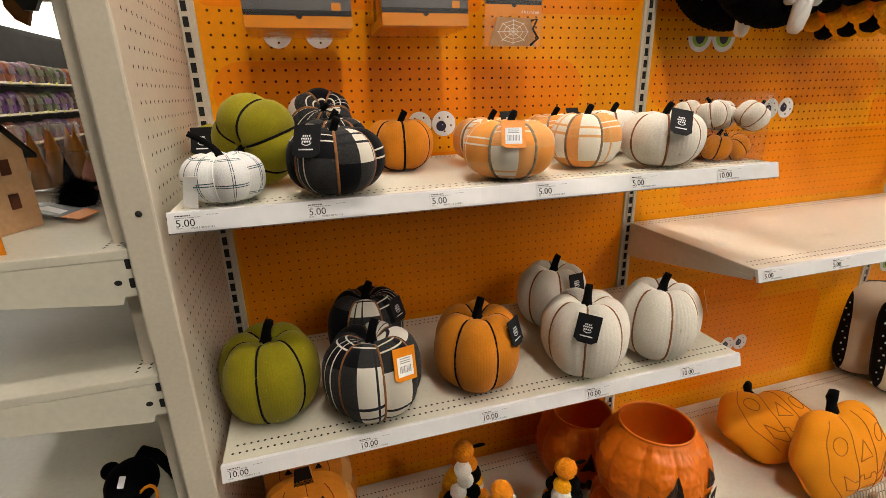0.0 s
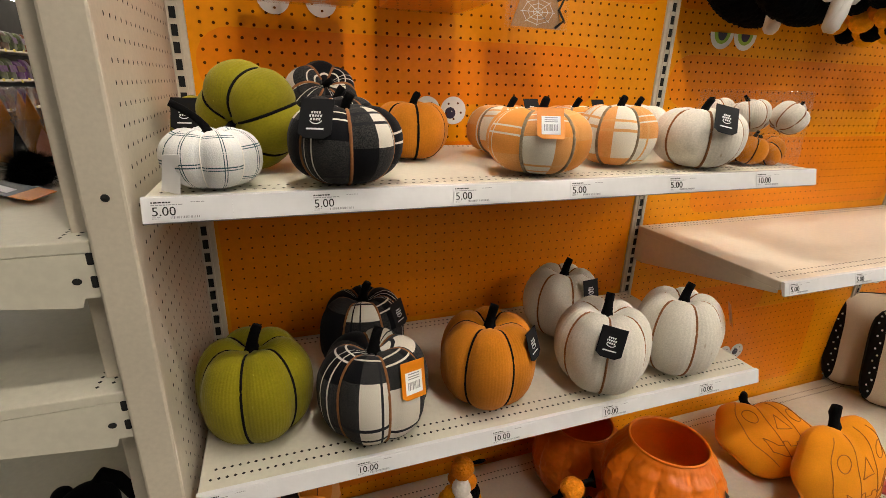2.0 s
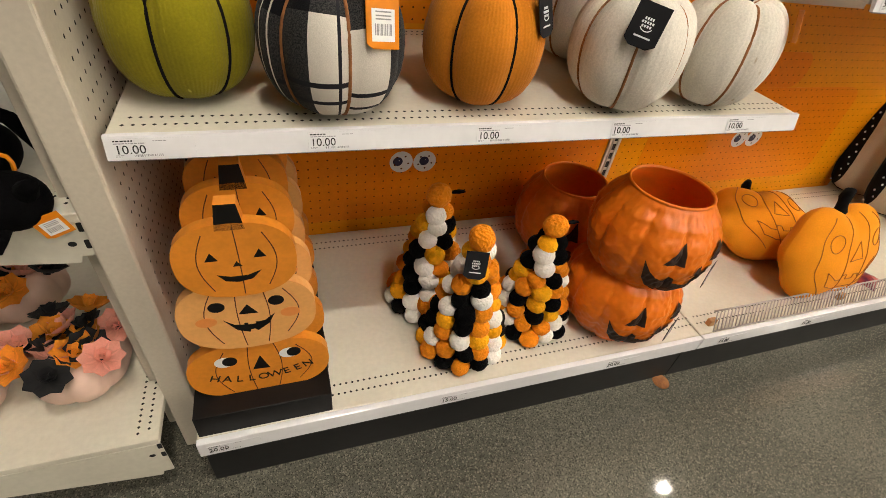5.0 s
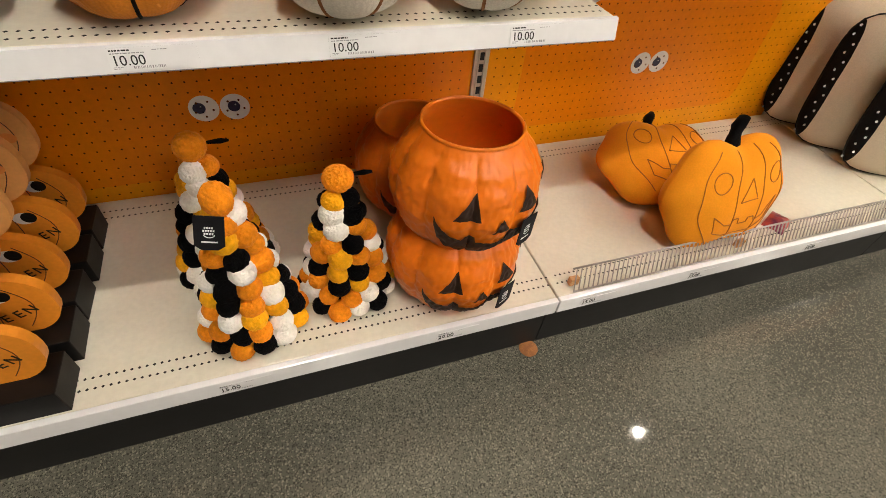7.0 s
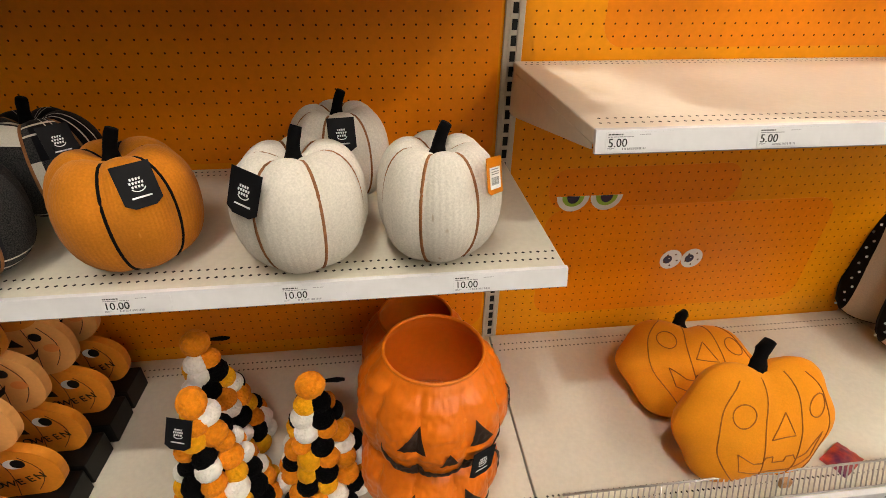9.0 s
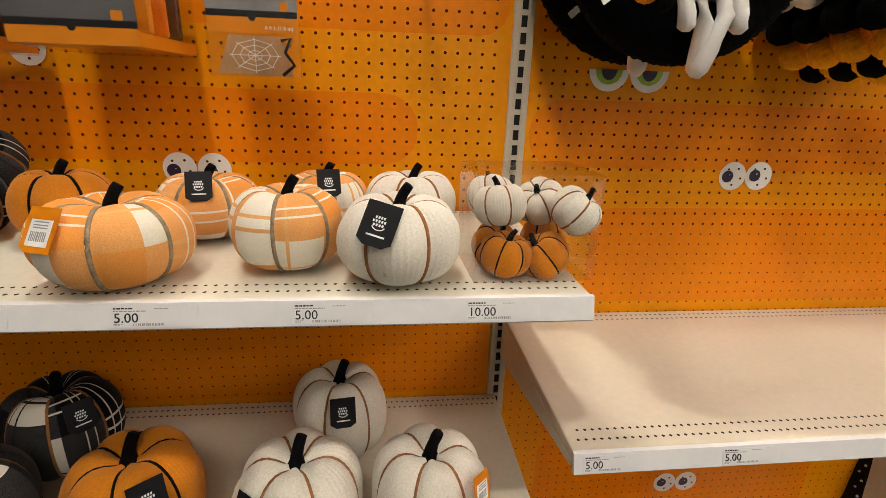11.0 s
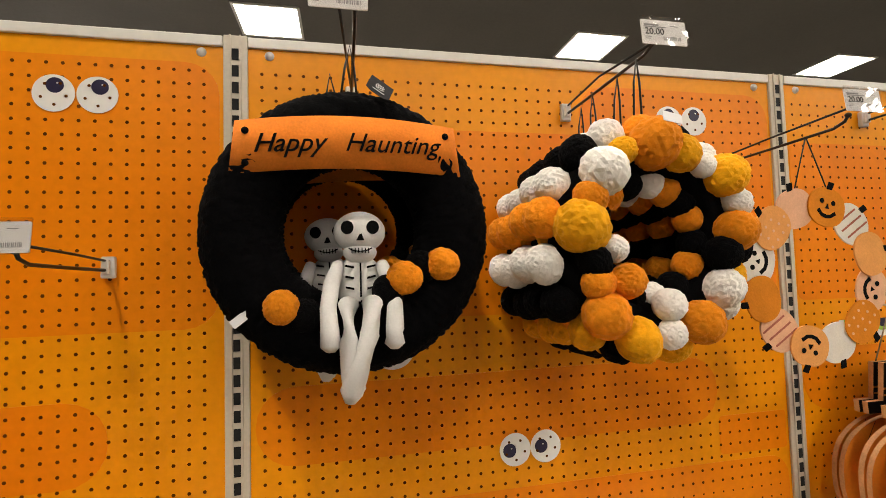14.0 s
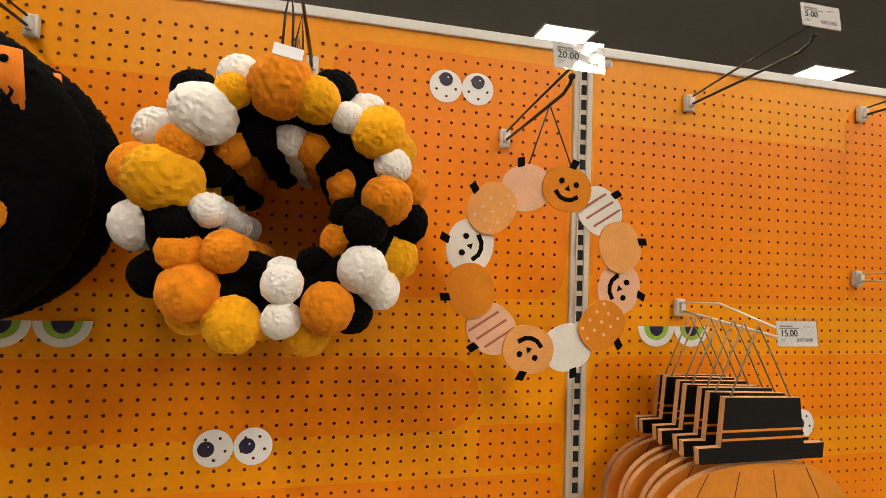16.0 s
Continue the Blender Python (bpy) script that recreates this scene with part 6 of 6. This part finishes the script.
def flower_pumpkin(at, seed):
    t = thing("flower_pumpkin", at, "blush pumpkin crowned with orange, pink and black silk flowers", "pumpkin", "flower pumpkins")
    g, fn = pumpkin_mesh(0.088, 0.115, 8, 0.06, seed)
    part("body", g, BLUSHP, t, "smooth blush pumpkin")
    rnd = random.Random(seed)

    def petal_mesh(material):
        q = Geo()
        vs = [(0, 0, 0), (-0.008, 0.013, 0.005), (0.008, 0.013, 0.005), (-0.009, 0.024, 0.012), (0.009, 0.024, 0.012), (0, 0.031, 0.011), (0, 0.014, 0.001)]
        q.add(vs, [(0, 6, 1), (0, 2, 6), (1, 6, 5, 3), (6, 2, 4, 5)], 0, True)
        return q.mesh("petal", material)
    pm = [petal_mesh(m) for m in (PETALO, PETALP, PETALK)]
    for k in range(15):
        a = 2 * math.pi * k / 15 + rnd.uniform(-0.15, 0.15)
        rr = 0.040 + 0.040 * (k % 2)
        f = part("flower", lathe(Geo(), [(0.0001, 0.010), (0.005, 0.008), (0.007, 0.0)], 10), PETALK if k % 3 else PETALO, t, ("orange silk flower", "pink silk flower", "black silk flower")[k % 3], pose(rr * math.cos(a), rr * math.sin(a), 0.108, 30 * math.sin(-a) * -1, 30 * math.cos(a), rnd.uniform(0, 360)))
        for ring, (cnt, tilt, s) in enumerate(((8, 12, 1.15), (6, 45, 0.85), (4, 70, 0.6))):
            for j in range(cnt):
                part("petal", pm[k % 3], None, f, at=pose(0, 0, 0.002 + 0.003 * ring, 0, 0, 360 * j / cnt + 20 * ring) @ pose(0, 0, 0, tilt) @ Matrix.Diagonal((s * 1.15, s * 1.15, s, 1)))
    return t


flower_pumpkin(pose(-0.200, -0.405, 0.2155), 51)
flower_pumpkin(pose(-0.395, -0.425, 0.2155, 0, 0, 40), 52)
flower_pumpkin(pose(-0.360, -0.175, 0.2155, 0, 0, 80), 53)
t = thing("paper_house", pose(-0.335, -0.292, 1.2135, 0, 0, 68) @ Matrix.Diagonal((1.3, 1.3, 1.3, 1)), "kraft card haunted house with a black roof", "paper house")
g = Geo()
prism(g, [(-0.05, 0.0), (0.05, 0.0), (0.05, 0.105), (0.0, 0.160), (-0.05, 0.105)], -0.045, 0.045)
part("house_body", g, KRAFT, t, "kraft card walls")
for s in (-1, 1):
    g = Geo()
    prism(g, [(0, 0.166), (s * 0.062, 0.098), (s * 0.062, 0.092), (0, 0.160)][::s], -0.052, 0.052)
    part("roof", g, WOODB, t, "black roof slope")
for x in (-0.025, 0.012):
    for z in (0.03, 0.075):
        part("window", prism(Geo(), rounded(x, x + 0.014, z, z + 0.020, 0.001), -0.0458, -0.0452), WOODD, t)
t = thing("feather_headband", pose(-0.246, -0.112, 1.214), "black feathered headband with an orange tag", "headband")
rnd = random.Random(9)
g = Geo()
lathe(g, [(0.0001, 0.050), (0.018, 0.046), (0.030, 0.034), (0.034, 0.020), (0.026, 0.004), (0.0001, 0.001)], 18)
for k in range(1900):
    a, e, s = rnd.uniform(0, 6.28), rnd.uniform(-0.3, 1.5), rnd.uniform(0.016, 0.030)
    d = Vector((math.cos(a) * math.cos(e), math.sin(a) * math.cos(e), math.sin(e)))
    p0 = Vector((0.032 * d.x, 0.032 * d.y, 0.022 + 0.024 * d.z))
    w = d.cross(Vector((0, 0, 1))).normalized() * 0.0011
    tip = p0 + d * s + Vector((rnd.uniform(-0.006, 0.006), rnd.uniform(-0.006, 0.006), -0.006))
    tip.z = max(tip.z, 0.001)
    g.add([p0 - w, p0 + w, tip], [(0, 1, 2)])
part("feather_tuft", g, BLACKFUR, t, "tuft of black feathers", kind="stuff")
for dx, dz in ((-0.006, 0.040), (0.022, 0.026)):
    part("band", tube(Geo(), [(dx, 0.005, dz), (dx + 0.040, 0.055, dz + 0.002), (dx + 0.062, 0.105, dz - 0.008), (dx + 0.066, 0.125, dz - 0.016)], 0.0075, 10, squash=0.6), BLACKFELT, t, "black felt band")
card = part("card", prism(Geo(), [(-0.095, -0.024), (0.045, -0.022), (0.045, 0.026), (-0.085, 0.022)], -0.0006, 0.0004), PHOTOD, t, "dark printed hang card", pose(-0.012, -0.086, 0.014, -83, 4, -34))
part("card_end", prism(Geo(), [(0.0455, -0.022), (0.090, -0.021), (0.086, 0.024), (0.0455, 0.026)], -0.0006, 0.0004), TAGORANGE, card, "orange card end")
part("photo", prism(Geo(), [(-0.045, -0.008), (0.03, -0.012), (0.03, 0.004), (-0.03, 0.010)], -0.0010, -0.0007), PAPER, card, "white printed figure")
t = thing("paper_card", pose(-0.245, -0.445, 1.2136, 0, 0, -10), "white and orange folded product card", "card")
part("card", prism(Geo(), [(-0.03, 0.0), (0.02, 0.0), (0.02, 0.055), (-0.03, 0.055)], -0.001, 0.0), TAGORANGE, t)
part("card_top", prism(Geo(), [(-0.03, 0.0555), (0.02, 0.0555), (0.02, 0.09), (-0.03, 0.09)], -0.001, 0.0), PAPER, t)


def clamshell(at):
    t = thing("clamshell_pack", at, "clear clamshell pack of orange glitter trees", "boxed ornament", "clamshell packs")
    g = Geo()
    box(g, -0.045, 0.045, -0.04, 0.04, 0.0, 0.160, 0.006)
    part("clear_shell", g, ACRYL, t, "clear plastic clamshell")
    for k in range(2):
        part("glitter_tree", lathe(Geo(), [(0.0001, 0.006), (0.024, 0.006), (0.016, 0.05), (0.020, 0.052), (0.011, 0.095), (0.014, 0.097), (0.0001, 0.150)], 14), PETALO, t, "orange glitter tree", pose(-0.021 + 0.042 * k, 0, 0))
    return t


c0 = clamshell(pose(-0.13, 0.16, 1.2135))
for k in range(1, 9):
    copy_thing(c0, pose(-0.115 - 0.095 * (k % 5), 0.16 + 0.095 * (k // 5), 1.2135, 0, 0, 2 * k))
t = thing("pink_pack", pose(-0.30, 0.06, 1.2135), "clear pack with a pink and a black figure", "boxed ornament")
g = Geo()
box(g, -0.05, 0.05, -0.03, 0.03, 0, 0.10, 0.004)
part("clear_shell", g, ACRYL, t)
part("pink_ornament", lathe(Geo(), [(0.0001, 0.004), (0.020, 0.004), (0.016, 0.05), (0.0001, 0.085)], 14), PETALP, t, at=pose(0.022, 0, 0))
part("black_ornament", lathe(Geo(), [(0.0001, 0.004), (0.018, 0.004), (0.010, 0.05), (0.0001, 0.09)], 14), BLACKFELT, t, at=pose(-0.022, 0, 0))
e = end_shelf(1.70, 0.42, 0.03)
e.name = "top_end_shelf"
for k in range(5):
    t = thing("hanging_pouch", pose(-0.12 - 0.075 * k, 0.10 - 0.07 * (k % 3), 1.684), "small brown and black pouch hung under the shelf", "pouch", "hanging pouches")
    g = Geo()
    prism(g, [(-0.022, -0.0001), (0.022, -0.0001), (0.024, -0.06), (0.010, -0.085 - 0.012 * (k % 2)), (-0.010, -0.085), (-0.024, -0.06)], -0.008, 0.008, smooth=False)
    part("pouch_body", g, (PHOTOD, WOODE, PHOTOD, CORDBROWN, PHOTOD)[k], t)

# ---- candy aisle beyond the end display ----
XF = -2.42
t = thing("wall_candy_aisle", pose(0, 0, 0), "tall shelving back of the far candy aisle", "shelving", kind="structure")
g = Geo()
box(g, XF - 0.5, XF - 0.42, 1.5, 7.45, 0.0, 2.25)
part("back_panel", g, KICK, t)
for z in (0.365, 0.695, 1.015, 1.315, 1.615):
    g = Geo()
    box(g, XF - 0.415, XF, 1.5, 7.4, z - 0.02, z, 0.003)
    part("far_shelf_board", g, SHELF, t, "cream shelf with a ticket edge")
t = thing("lit_valance", pose(0, 0, 0), "glowing white light valance above the candy aisle", "light valance")
g = Geo()
box(g, XF - 0.46, XF - 0.40, 1.5, 7.45, 2.26, 2.75, 0.01)
part("panel", g, COVE, t, "glowing white panel")
CANDY = [mat(f"{n}_candy_bag", c, 0.3, 0.45, 22, 60, 0.1, second=s2, coat=0.4) for n, c, s2 in (("purple", (0.05, 0.010, 0.09), (0.13, 0.03, 0.18)), ("brown", (0.03, 0.012, 0.006), (0.12, 0.05, 0.02)), ("orange", (0.40, 0.08, 0.01), (0.2, 0.05, 0.012)), ("blue", (0.02, 0.03, 0.14), (0.2, 0.08, 0.1)), ("dark", (0.015, 0.015, 0.01), (0.09, 0.12, 0.03)))]


def bag_mesh(seed):
    g, f, r = cushion(0.20, 0.24, 0.11, 0.0, 7.0, 32, 6)
    return g


BAG = [bag_mesh(0).mesh("bag", m) for m in CANDY]
rnd = random.Random(77)
for z in (1.015, 1.315, 1.615):
    y = 2.2
    while y < 7.2:
        run = rnd.randrange(5) if rnd.random() < 0.5 else (0, 1, 1, 2, 4)[rnd.randrange(5)]
        for k in range(rnd.randrange(2, 4)):
            t = thing("candy_bag", pose(XF - 0.10, y, z + 0.111, 0, 0, 90 + rnd.uniform(-8, 8)) @ pose(0, 0, -0.02, -6) @ Matrix.Diagonal((rnd.uniform(0.75, 1.0), 1, rnd.uniform(0.86, 1.1), 1)), ("purple", "brown", "orange", "blue", "dark green")[run] + " foil candy bag on the far shelf", "candy bag", "candy bags")
            part("bag", BAG[run], None, t)
            part("label_print", prism(Geo(), rounded(-0.07, 0.07, -0.02, 0.05, 0.004), -0.062, -0.060), CANDY[(run + 1) % 5 if run != 1 else 4], t)
            part("shelf_ticket", prism(Geo(), rounded(-0.02, 0.02, -0.128, -0.096, 0.002), -0.105, -0.104), mat("yellow_ticket", (0.75, 0.6, 0.08), 0.5) if "yellow_ticket" not in bpy.data.materials else bpy.data.materials["yellow_ticket"], t)
            y += 0.205
